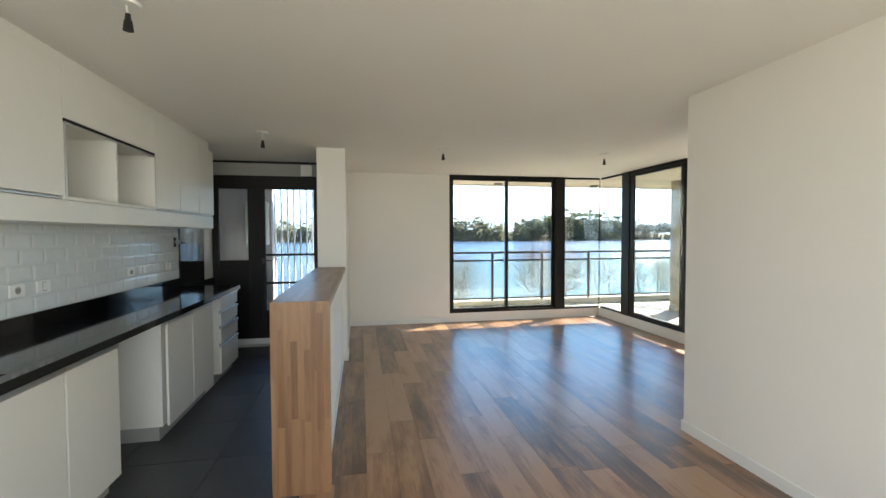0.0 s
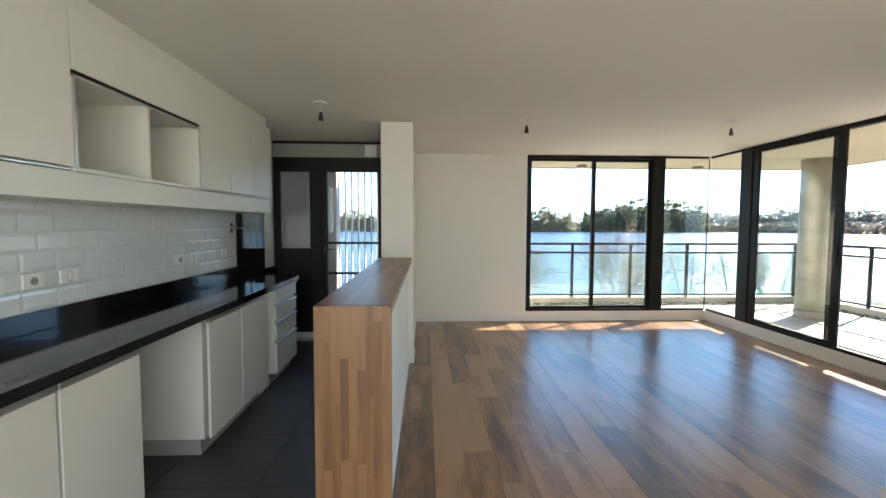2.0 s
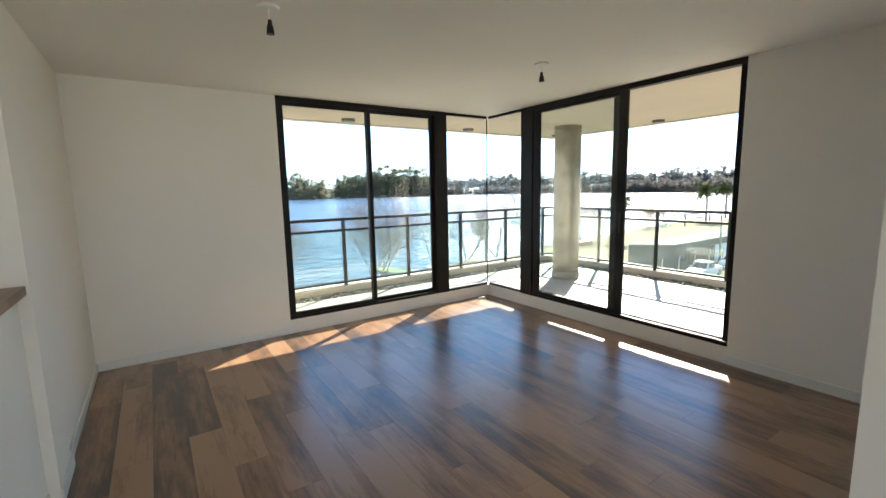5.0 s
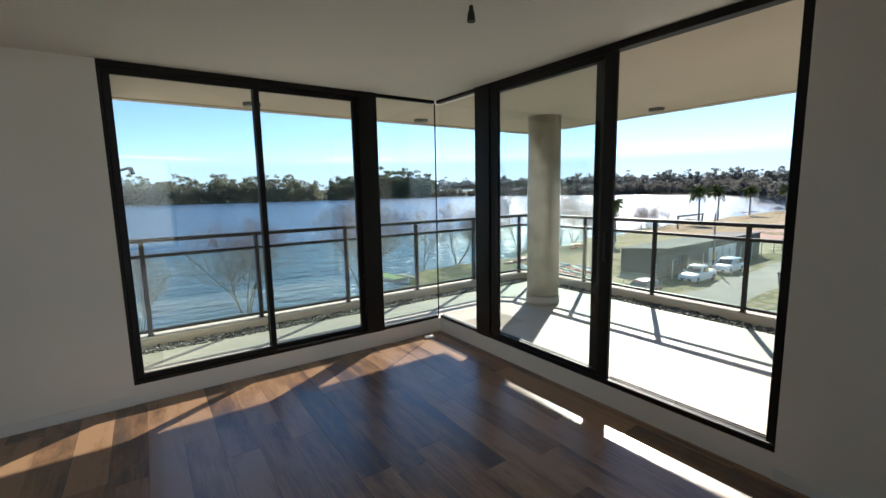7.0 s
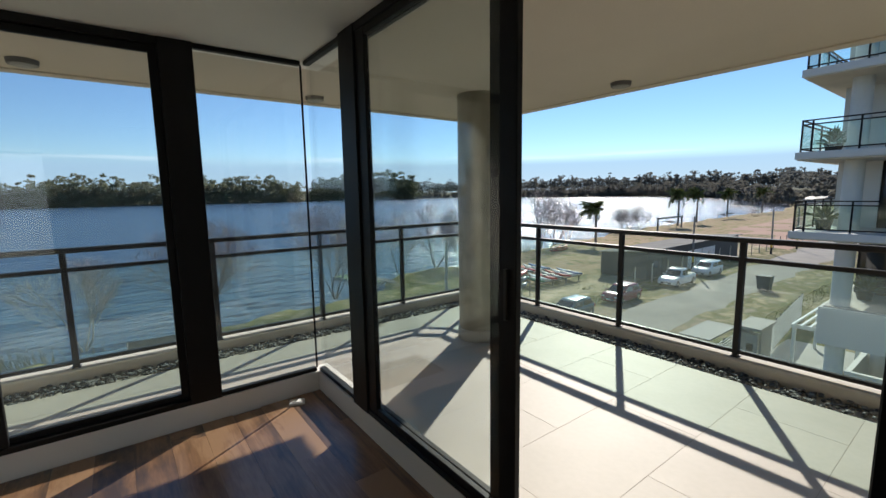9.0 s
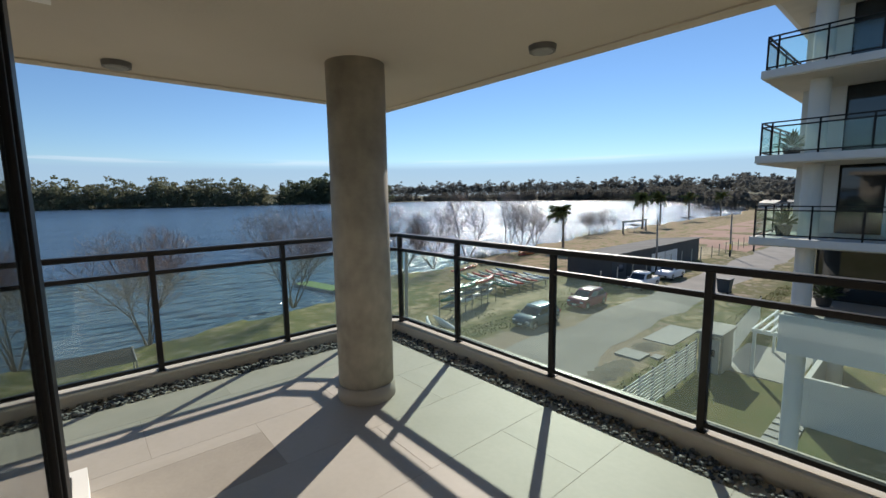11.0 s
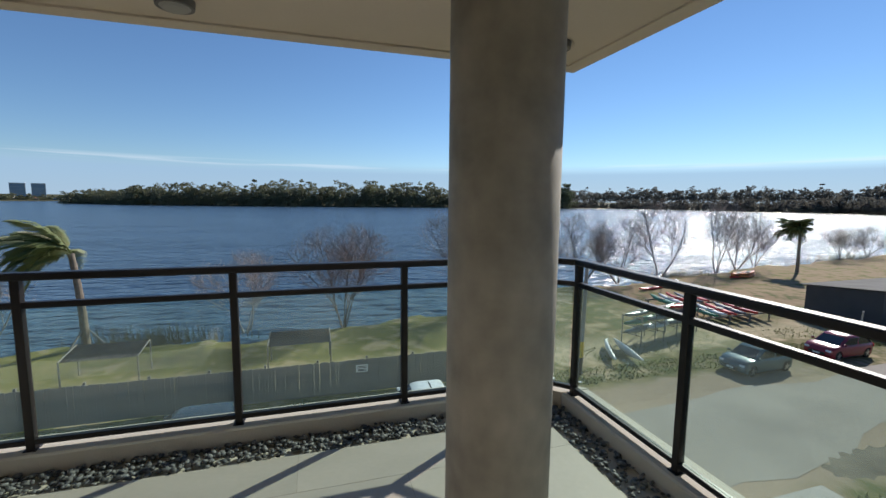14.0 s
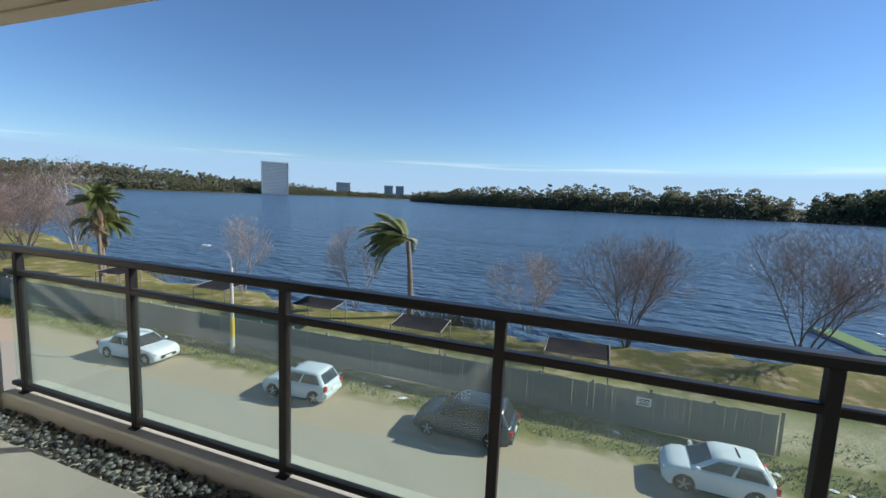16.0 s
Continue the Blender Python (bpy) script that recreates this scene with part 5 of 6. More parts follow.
def tree(k, x, y, z, s, rz, label):
    o = thing("bare_tree", label, "tree", (x, y, z), rz, group="leafless shore trees")
    o.scale = (s, s, s)
    for nm, me in zip(("trunk", "crown"), variants[k][:2]):
        q = new(nm, me)
        q.parent = o
    return o


lab = ("leafless multi-stemmed tree with fine brown twigs on the shore", "leafless pale-barked tree on the shore")
for k, x, y, s, rz in ((3, -13.6, 38.0, 0.95, 20), (2, 0.8, 39.3, 1.0, 80), (0, 7.8, 38.7, 1.0, 10), (4, 19.0, 41.9, 1.0, 150), (3, 29.6, 47.6, 1.0, 30), (1, 35.6, 48.6, 1.15, 200), (3, -26.0, 38.3, 0.98, 120),
                       (3, 47.0, 48.6, 1.35, 300), (1, 41.0, 48.8, 1.1, 10), (3, 60.7, 52.4, 1.35, 45), (1, 66.0, 53.6, 1.25, 100), (3, 71.5, 55.0, 1.1, 0), (1, 101, 59.0, 0.75, 10), (1, 106, 59.5, 0.8, 70), (0, 95, 57.5, 0.7, 210),
                       (3, -64.0, 45.5, 1.75, 10), (0, -58.0, 43.0, 1.1, 80), (4, -66.0, 41.0, 1.1, 170), (1, -72, 44.0, 1.3, 0), (0, -78, 40, 1.3, 250), (4, -84, 46, 1.4, 30), (1, -62, 37, 1.0, 60), (4, -71, 36, 1.1, 100)):
    tree(k, x, y, G, s, rz, lab[1] if k in (2, 3) else lab[0])

# ---- palms ----
frond_m = surf("palm leaf", (0.085, 0.13, 0.035), 0.5, var=0.3, scale=2.0, fine=9, other=(0.20, 0.19, 0.06))
palm_bark = surf("palm trunk bark", (0.27, 0.22, 0.17), 0.95, var=0.3, scale=6, fine=25, bump=0.5)
dead_m = surf("dry palm leaf", (0.40, 0.29, 0.16), 0.8, var=0.25)


def frond_mesh(seed, length, droop, material):
    """A feather leaf along +x that bends down, with two rows of leaflets."""
    r = random.Random(seed)
    V, F = [], []
    N = 56

    def at(u):
        return Vector((length * u * (1 - 0.18 * droop * u), 0, length * (0.28 * u - droop * u * u)))
    for i in range(N):
        p, q = at(i / N), at((i + 1) / N)
        w = 0.035 * (1 - i / N) + 0.006
        k = len(V)
        V += [p + Vector((0, w, 0)), p - Vector((0, w, 0)), q + Vector((0, w, 0)), q - Vector((0, w, 0)), p - Vector((0, 0, w)), q - Vector((0, 0, w))]
        F += [(k, k + 1, k + 3, k + 2), (k + 1, k + 4, k + 5, k + 3), (k + 4, k, k + 2, k + 5)]
        u = (i + 0.5) / N
        if u > 0.12:
            ln = length * 0.30 * math.sin(math.pi * min(1, u * 0.92 + 0.08)) ** 0.7 * r.uniform(0.85, 1.1)
            for s in (-1, 1):
                m = (p + q) / 2
                d = Vector((0.75, s * 0.9, -0.35 + r.uniform(-0.15, 0.1))).normalized()
                e1, e2 = m + d * ln * 0.5, m + d * ln + Vector((0, 0, -ln * 0.25))
                wv = Vector((0.055, 0, 0.025))
                k = len(V)
                V += [m - wv * 0.5, m + wv * 0.5, e1 + wv * 0.6, e1 - wv * 0.6, e2]
                F += [(k, k + 1, k + 2, k + 3), (k + 3, k + 2, k + 4)]
    me = bpy.data.meshes.new("frond")
    me.from_pydata([tuple(v) for v in V], [], F)
    me.materials.append(material)
    return me


fronds = [frond_mesh(i, 3.4, d, frond_m) for i, d in enumerate((0.5, 0.75, 1.0, 0.6))]
dead_frond = frond_mesh(9, 2.2, 1.2, dead_m)


def palm(x, y, h, wind, seed, label, skirt=0, s=1.0, props=False):
    o = thing("palm_tree", label, "palm", (x, y, G), group="shore palms")
    r = random.Random(seed)
    segs, p = [], Vector((0, 0, 0))
    for i in range(10):
        q = Vector((-0.25 * wind * ((i + 1) / 10) ** 2, 0, h * (i + 1) / 10))
        segs.append((tuple(p), tuple(q), (0.24 - 0.008 * i) * s, (0.25 - 0.008 * (i + 1)) * s))
        p = q
    t = new("trunk", tubes_mesh("trunk", segs, palm_bark, 10))
    t.parent = o
    for k in range(30):
        if wind:
            az, el = 185 + r.gauss(0, 34), r.uniform(-20, 60)
        else:
            az, el = r.uniform(0, 360), r.uniform(-35, 70)
        f = new("frond", fronds[r.randrange(4)])
        f.parent = o
        f.matrix_basis = Matrix.Translation(p) @ pose(0, 0, 0, 0, -el, az) @ Matrix.Rotation(r.uniform(-0.5, 0.5), 4, 'X') @ Matrix.Scale(s * r.uniform(0.8, 1.1), 4)
    for k in range(skirt):
        f = new("dry_frond", dead_frond)
        f.parent = o
        f.matrix_basis = Matrix.Translation(p - Vector((0, 0, r.uniform(0.2, 1.6)))) @ pose(0, 0, 0, 0, r.uniform(35, 70), r.uniform(0, 360)) @ Matrix.Scale(r.uniform(0.6, 0.9), 4)
    if props:
        for a in range(3):
            an = a * 2.1
            part("prop", tube(bmesh.new(), (1.2 * math.cos(an), 1.2 * math.sin(an), 0), (0.15 * math.cos(an), 0.15 * math.sin(an), 1.3), 0.05), wood_grey, o)


palm(-8.5, 38.2, 6.2, 1.6, 1, "wind-blown palm with green feather leaves propped with stakes", s=1.05, props=True)
palm(-39.8, 34.2, 8.0, 0.0, 2, "stout palm with a skirt of dry leaves", skirt=34, s=0.75)
palm(-43.2, 36.5, 6.0, 0.0, 7, "shorter palm behind the stout palm", skirt=8, s=0.9)
palm(72.5, 49.5, 6.0, 0.8, 3, "tall slim palm by the boat yard", s=0.95)
for i, (x, y) in enumerate(((122, 57.5), (135.5, 58.5), (167, 62), (200, 62))):
    palm(x, y, 7.6, 0.8, 20 + i, "tall slim palm on the distant spit", s=1.1)
for x, y in ((112, 55), (150, 57), (158, 58), (178, 58), (185, 59)):
    canopy(x, y, 0.5)
gf = thing("goal_frame", "weathered timber frame standing on the spit", "frame", (104, 54, G))
for sx in (0, 12):
    box("post", wood_grey, (sx, -0.15, 0, sx + 0.3, 0.15, 2.6), gf)
box("beam", wood_grey, (-0.3, -0.15, 2.6, 12.6, 0.15, 2.95), gf)

# reeds at the water's edge
rr_ = np.random.RandomState(8)
segs = []
for k in range(1500):
    cx, cy, sx = ((-5, 39.0, 2.2), (52, 50.5, 3.0), (98, 58.0, 5.0), (-45, 40.5, 4))[k % 4]
    x, y = rr_.normal(cx, sx), rr_.normal(cy, 0.4)
    hh = rr_.uniform(0.5, 1.5)
    segs.append(((x, y, G - 0.4), (x + rr_.normal(-0.15, 0.15), y + rr_.normal(0, 0.15), G - 0.2 + hh), 0.022, 0.004))
q = new("reeds", tubes_mesh("reeds", segs, surf("dry reed", (0.22, 0.19, 0.08), 0.9, var=0.3), 3))
tagged(q, "dry reeds and grass clumps at the shore", "reeds", kind="stuff")

# ---- woods across the lake ----
def leaf_material(name, colour, other):
    m = surf(name, colour, 0.8, var=0.25, scale=0.1, fine=0.7, bump=0.0, other=other, spec=0.1)
    n, l = m.node_tree.nodes, m.node_tree.links
    p = n["Principled BSDF"]
    geo, tint, ramp = n.new("ShaderNodeNewGeometry"), n.new("ShaderNodeMixRGB"), n.new("ShaderNodeValToRGB")
    ramp.color_ramp.elements[0].position, ramp.color_ramp.elements[1].position = 0.55, 1.0
    l.new(geo.outputs["Random Per Island"], ramp.inputs[0]), l.new(ramp.outputs[0], tint.inputs[0]), l.new(p.inputs["Base Color"].links[0].from_socket, tint.inputs[1])
    tint.inputs[2].default_value = rgb(tuple(c * 1.2 for c in other))
    l.new(tint.outputs[0], p.inputs["Base Color"])
    # light also passes through leaves
    tr, mx, out = n.new("ShaderNodeBsdfTranslucent"), n.new("ShaderNodeMixShader"), n["Material Output"]
    mx.inputs[0].default_value = 0.45
    l.new(tint.outputs[0], tr.inputs[0]), l.new(p.outputs[0], mx.inputs[1]), l.new(tr.outputs[0], mx.inputs[2]), l.new(mx.outputs[0], out.inputs[0])
    return m


def woods(name, pts, rows, height, label, seed, step=6.0, step_back=9.0, colour=(0.16, 0.185, 0.10), other=(0.20, 0.185, 0.125), sprays=220, leaf=1.0):
    """A belt of trees along a line: each a trunk under a billowing crown of many leaf sprays."""
    r = np.random.RandomState(seed)
    P, S, segs = [], [], []
    for (x0, y0, h0, b0), (x1, y1, h1, b1) in zip(pts, pts[1:]):
        L = math.hypot(x1 - x0, y1 - y0)
        nx_, ny_ = -(y1 - y0) / L, (x1 - x0) / L
        if ny_ < 0 and abs(ny_) > 0.3:
            nx_, ny_ = -nx_, -ny_
        for row in range(rows):
            for s in np.arange(0, L, step * (1 + 0.1 * row)):
                u = min(1, max(0, (s + r.uniform(-3, 3)) / L))
                off = 3 + row * step_back + r.uniform(-3, 3)
                x, y = x0 + (x1 - x0) * u + nx_ * off, y0 + (y1 - y0) * u + ny_ * off
                h = (h0 + (h1 - h0) * u) * height * r.choice([0.5, 0.68, 0.84, 0.98, 1.22], p=[0.16, 0.22, 0.28, 0.22, 0.12])
                base = b0 + (b1 - b0) * u + row * 1.1
                segs.append(((x, y, base - 3), (x + r.uniform(-1, 1), y, base + h * 0.75), 0.22, 0.1))
                w = h * r.uniform(0.30, 0.44)
                low = 0.02 if row == 0 or r.rand() < 0.4 else r.uniform(0.05, 0.25)
                # billows: rounded masses of leaves, small on top
                k = r.randint(8, 13)
                zb = np.linspace(low, 0.9, k) + r.normal(0, 0.05, k)
                wid = w * (1.1 - 0.7 * np.clip(zb, 0, 1) ** 3)
                cx, cy = x + r.normal(0, 0.55, k) * wid, y + r.normal(0, 0.45, k) * wid
                rb_ = np.clip(wid * r.uniform(0.5, 0.85, k), 1.0, 5)
                which = r.randint(0, k, sprays)
                d = r.normal(0, 1, (sprays, 3))
                d[:, 2] = d[:, 2] * 0.7 + 0.15
                d /= np.linalg.norm(d, axis=1, keepdims=True)
                q = np.stack([cx[which], cy[which], base + h * zb[which]], -1) + d * (rb_[which] * r.uniform(0.55, 1.08, sprays))[:, None] * np.array([1, 1, 0.62])
                P.append(q), S.append(r.uniform(0.55, 1.35, sprays) * leaf * (0.75 + h / 40))
    P, S = np.concatenate(P), np.concatenate(S)
    n = len(P)
    a, b = r.normal(0, 1, (n, 3)), r.normal(0, 1, (n, 3))
    a[:, 2] *= 0.6
    a /= np.linalg.norm(a, axis=1, keepdims=True)
    b -= a * np.sum(a * b, 1, keepdims=True)
    b /= np.linalg.norm(b, axis=1, keepdims=True)
    c = np.cross(a, b) * 0.35
    # each spray is a bent, ragged leaf mass of two faces
    V = np.stack([P - a * S[:, None], P + b * (S * 0.7)[:, None] + c * S[:, None], P + a * S[:, None], P - b * (S * 0.6)[:, None] + c * S[:, None]], 1).reshape(-1, 3)
    i = np.arange(n)[:, None] * 4
    F = np.concatenate([i + np.array([[0, 1, 2]]), i + np.array([[0, 2, 3]])])
    ob = raw(name, V.tolist(), F.tolist(), leaf_material(name + " haze-paled foliage", colour, other))
    tagged(ob, label, "woods", kind="stuff")
    tq = new("trunks", tubes_mesh("trunks", segs, bark, 4))
    tq.parent = ob


WZ = G - 0.3
# leaf colours are lightened: the haze over the lake is painted into them
woods("peninsula_woods", [(-375, 825, 0.6, WZ), (-231, 694, 0.95, WZ), (-60, 634, 1.2, WZ), (88, 616, 1.25, WZ), (210, 606, 1.2, WZ)], 4, 23, "mixed green woods on the far shore", 1)
woods("tall_grove", [(235, 608, 0.8, WZ), (290, 600, 1.0, WZ), (365, 594, 1.0, WZ), (395, 592, 0.8, WZ)], 4, 37, "tall dark grove on the far shore", 2, colour=(0.125, 0.15, 0.09), other=(0.12, 0.13, 0.075), sprays=300)
woods("right_woods", [(400, 598, 0.55, WZ), (470, 596, 0.6, WZ), (590, 360, 0.8, WZ), (640, 350, 0.8, WZ + 1), (560, 195, 0.85, WZ), (415, 108, 0.62, WZ), (330, 84, 0.52, WZ), (300, 60, 0.42, WZ), (330, 0, 0.48, WZ)], 4, 17, "olive and brown woods round the end of the lake, greyed for haze", 3, colour=(0.15, 0.15, 0.125), other=(0.17, 0.15, 0.125), sprays=190)
# palest and greyest belt, with the most haze put into its leaf colour
woods("back_woods", [(300, 800, 1.0, 3), (520, 720, 1.0, 3), (740, 420, 1.0, 5), (740, 180, 1.0, 3), (480, 60, 0.55, -4), (440, -40, 0.55, -4)], 3, 20, "distant woods behind the far shore, haze painted into their pale colour", 4, step=8, colour=(0.19, 0.195, 0.18), other=(0.17, 0.16, 0.14), sprays=170, leaf=1.2)
woods("left_woods", [(-1500, 420, 1.0, -6), (-910, 490, 1.0, -7), (-830, 560, 1.1, -7), (-800, 850, 1.0, -7), (-700, 1100, 0.7, WZ), (-530, 1270, 0.6, WZ), (-250, 1270, 0.6, WZ)], 3, 20, "dark green woods on the opposite bank", 5, step=8, step_back=12, leaf=1.4, sprays=110)
woods("left_hill_woods", [(-1500, 480, 1.3, 12), (-930, 545, 1.2, 12), (-880, 600, 1.2, 10), (-860, 860, 1.0, 4), (-760, 1130, 0.7, -3)], 4, 22, "woods on the rise behind the opposite bank", 6, step=9, step_back=22, leaf=1.5, sprays=100)

# ---- towers across the lake ----
fac = surf("far glass facade", (0.16, 0.26, 0.33), 0.3, var=0.1, scale=0.05, fine=0.4, bump=0)
pale = surf("far pale facade", (0.62, 0.60, 0.57), 0.8, var=0.05, scale=0.05, fine=0.5, bump=0)


def tower(x, y, w, d, h, floors, bays, rz, label, dark=True):
    o = thing("tower_block", label, "building", (x, y, -7.5), rz, group="towers across the lake")
    box("core", fac if dark else pale, (-w / 2, -d / 2, -3, w / 2, d / 2, h), o)
    box("roof", pale, (-w / 2 - 0.5, -d / 2 - 0.5, h, w / 2 + 0.5, d / 2 + 0.5, h + 1.5), o)
    for i in range(floors):
        z = (i + 0.5) * h / floors
        box("floor_band", pale if dark else fac, (-w / 2 - 0.6, -d / 2 - 0.6, z, w / 2 + 0.6, -d / 2 - 0.05, z + h / floors * 0.22), o)
        box("side_band", pale if dark else fac, (w / 2 + 0.05, -d / 2 - 0.6, z, w / 2 + 0.6, d / 2, z + h / floors * 0.22), o)
    for k in (0, bays):
        xx = -w / 2 + w * k / bays
        box("pier", pale, (xx - 0.4, -d / 2 - 0.9, 0, xx + 0.4, -d / 2 - 0.1, h), o)


tower(-757, 862, 60, 26, 76, 22, 6, 48, "tall glass and concrete tower across the lake")
tower(-835, 1280, 46, 24, 44, 12, 4, 30, "pale square tower block across the lake", False)
tower(-690, 1335, 28, 22, 40, 12, 2, 26, "grey round-cornered tower pair across the lake")
tower(-655, 1350, 26, 22, 40, 12, 2, 26, "grey round-cornered tower pair across the lake")
rb = random.Random(6)
for k in range(26):
    x = -900 + k * 25 + rb.uniform(-8, 8)
    y = np.interp(x, [-900, -800, -700, -530, -250], [500, 870, 1150, 1268, 1268]) + rb.uniform(-2, 4)
    if x > -760 and x < -700 and y < 1150:
        y = 1150
    o = thing("lakeside_house", "small pale house on the far bank", "house", (x, float(y), -8), rb.uniform(-20, 30), group="far bank houses")
    w, h = rb.uniform(8, 18), rb.uniform(4, 8)
    box("wall", pale, (-w / 2, -4, -2, w / 2, 4, h), o)
    bm = bmesh.new()
    v = [bm.verts.new(p) for p in ((-w / 2 - 0.5, -4.6, h), (w / 2 + 0.5, -4.6, h), (w / 2 + 0.5, 4.6, h), (-w / 2 - 0.5, 4.6, h), (-w / 2, 0, h + 2), (w / 2, 0, h + 2))]
    for qf in ((0, 1, 5, 4), (2, 3, 4, 5), (0, 4, 3), (1, 2, 5), (3, 2, 1, 0)):
        bm.faces.new([v[i] for i in qf])
    part("roof", bm, M["brick"] if k % 3 == 0 else sh_m, o)
    for c in range(3):
        box("window", car_glass, (-w / 2 + w * (c + 0.5) / 3 - 0.8, -4.06, h * 0.4, -w / 2 + w * (c + 0.5) / 3 + 0.8, -4.0, h * 0.75), o)

for i, (x, y, rz) in enumerate(((298, 66, 60), (306, 58, 75), (312, 44, 80), (318, 30, 85))):
    o = thing("lakeside_house", "low pale house among trees at the end of the lake", "house", (x, y, G - 0.2), rz, group="lake end houses")
    box("wall", pale, (-5, -4, -1, 5, 4, 3.2), o)
    bm = bmesh.new()
    v = [bm.verts.new(p) for p in ((-5.5, -4.6, 3.2), (5.5, -4.6, 3.2), (5.5, 4.6, 3.2), (-5.5, 4.6, 3.2), (-5, 0, 4.8), (5, 0, 4.8))]
    for qf in ((0, 1, 5, 4), (2, 3, 4, 5), (0, 4, 3), (1, 2, 5), (3, 2, 1, 0)):
        bm.faces.new([v[j] for j in qf])
    part("roof", bm, sh_m, o)
    for c in (-2.5, 1.0):
        box("window", car_glass, (c, -4.06, 1.0, c + 1.6, -4.0, 2.2), o)

# ---- kitchen ----
CB = M["cabinet"]


def kthing(*a, **k):
    """A thing of the kitchen run, whose wall stands a little further out."""
    o = thing(*a, **k)
    o.location += Vector((-0.085, 0.03, 0))
    return o


def base_unit(y0, y1, doors, label, depth=0.57):
    """Floor cabinet against the kitchen wall with a recessed plinth, doors and a metal grip rail on top of each."""
    o = kthing("base_cabinet", label, "cabinet", (-1.6, y0, 0), group="kitchen base cabinets")
    w = y1 - y0
    b = bmesh.new()
    bx(b, 0.0, 0, 0.10, depth - 0.045, w, 0.88)
    part("body", b, CB, o)
    box("plinth", M["band"], (0.0, 0.0, 0.0, depth - 0.07, w, 0.10), o, "grey plinth")
    for a, c in doors:
        d = box("door", CB, (depth - 0.018, a - y0 + 0.003, 0.105, depth, c - y0 - 0.003, 0.845), o, bev=0.0015)
        box("handle", M["alu"], (depth - 0.022, a - y0 + 0.0015, 0.846, depth + 0.002, c - y0 - 0.0015, 0.872), d, "brushed aluminium grip rail", 0.002)
    return o


base_unit(1.00, 1.93, [(1.0, 1.46), (1.47, 1.93)], "white two-door base cabinet under the black worktop")
base_unit(1.95, 2.88, [(1.95, 2.42), (2.43, 2.88)], "white two-door sink cabinet under the black worktop")
base_unit(3.52, 4.46, [(3.52, 3.99), (4.0, 4.46)], "white two-door base cabinet beside the appliance gap")
pn = kthing("filler_panel", "narrow white filler panel beside the drawers", "panel", (-1.6, 4.465, 0))
box("panel", CB, (0.0, 0, 0.0, 0.50, 0.235, 0.88), pn)
dr = kthing("drawer_cabinet", "white four-drawer cabinet with aluminium grip rails", "cabinet", (-1.6, 4.71, 0))
box("body", CB, (0, 0, 0.10, 0.55, 0.59, 0.88), dr)
box("plinth", M["band"], (0, 0, 0, 0.50, 0.59, 0.10), dr, "grey plinth")
for z0, z1 in ((0.105, 0.385), (0.41, 0.565), (0.59, 0.72), (0.745, 0.872)):
    d = box("drawer", CB, (0.552, 0.002, z0, 0.572, 0.588, z1 - 0.02), dr, bev=0.0015)
    box("handle", M["alu"], (0.548, 0.002, z1 - 0.019, 0.582, 0.588, z1 + 0.004), d, "brushed aluminium grip rail", 0.002)
wt = kthing("worktop", "polished black granite worktop with upstand", "worktop", (0, 0, 0))
for c in ((-1.6, 0.2, 0.885, -1.0, 1.45, 0.93), (-1.6, 1.45, 0.885, -1.45, 2.15, 0.93), (-1.07, 1.45, 0.885, -1.0, 2.15, 0.93), (-1.6, 2.15, 0.885, -1.0, 5.32, 0.93)):
    box("slab", M["granite"], c, wt)
box("upstand", M["granite"], (-1.598, 0.2, 0.931, -1.578, 5.24, 1.03), wt, bev=0.002)
sk = kthing("sink", "undermounted stainless steel kitchen sink", "sink", (-1.26, 1.80, 0.884))
b = bmesh.new()
for c in ((-0.2, -0.36, -0.2, 0.2, 0.36, -0.19), (-0.2, -0.36, -0.19, -0.19, 0.36, 0), (0.19, -0.36, -0.19, 0.2, 0.36, 0), (-0.19, -0.36, -0.19, 0.19, -0.35, 0), (-0.19, 0.35, -0.19, 0.19, 0.36, 0)):
    bx(b, *c)
part("bowl", b, M["steel"], sk)
part("drain", cyl(bmesh.new(), 0, 0, -0.19, -0.186, 0.045, seg=24), M["chrome"], sk)
tp = kthing("end_panel", "tall black panel closing the end of the worktop", "panel", (-1.6, 5.245, 0))
box("panel", M["granite"], (0, 0, 0.931, 0.018, 0.72, 1.62), tp)
box("lower_panel", FR, (0, 0.08, 0, 0.02, 1.1, 0.93), tp)

# wall cabinets up to a filler strip under the ceiling
UPX0, UPX1, UZ0, UZ1 = -1.6, -1.235, 1.69, 2.395


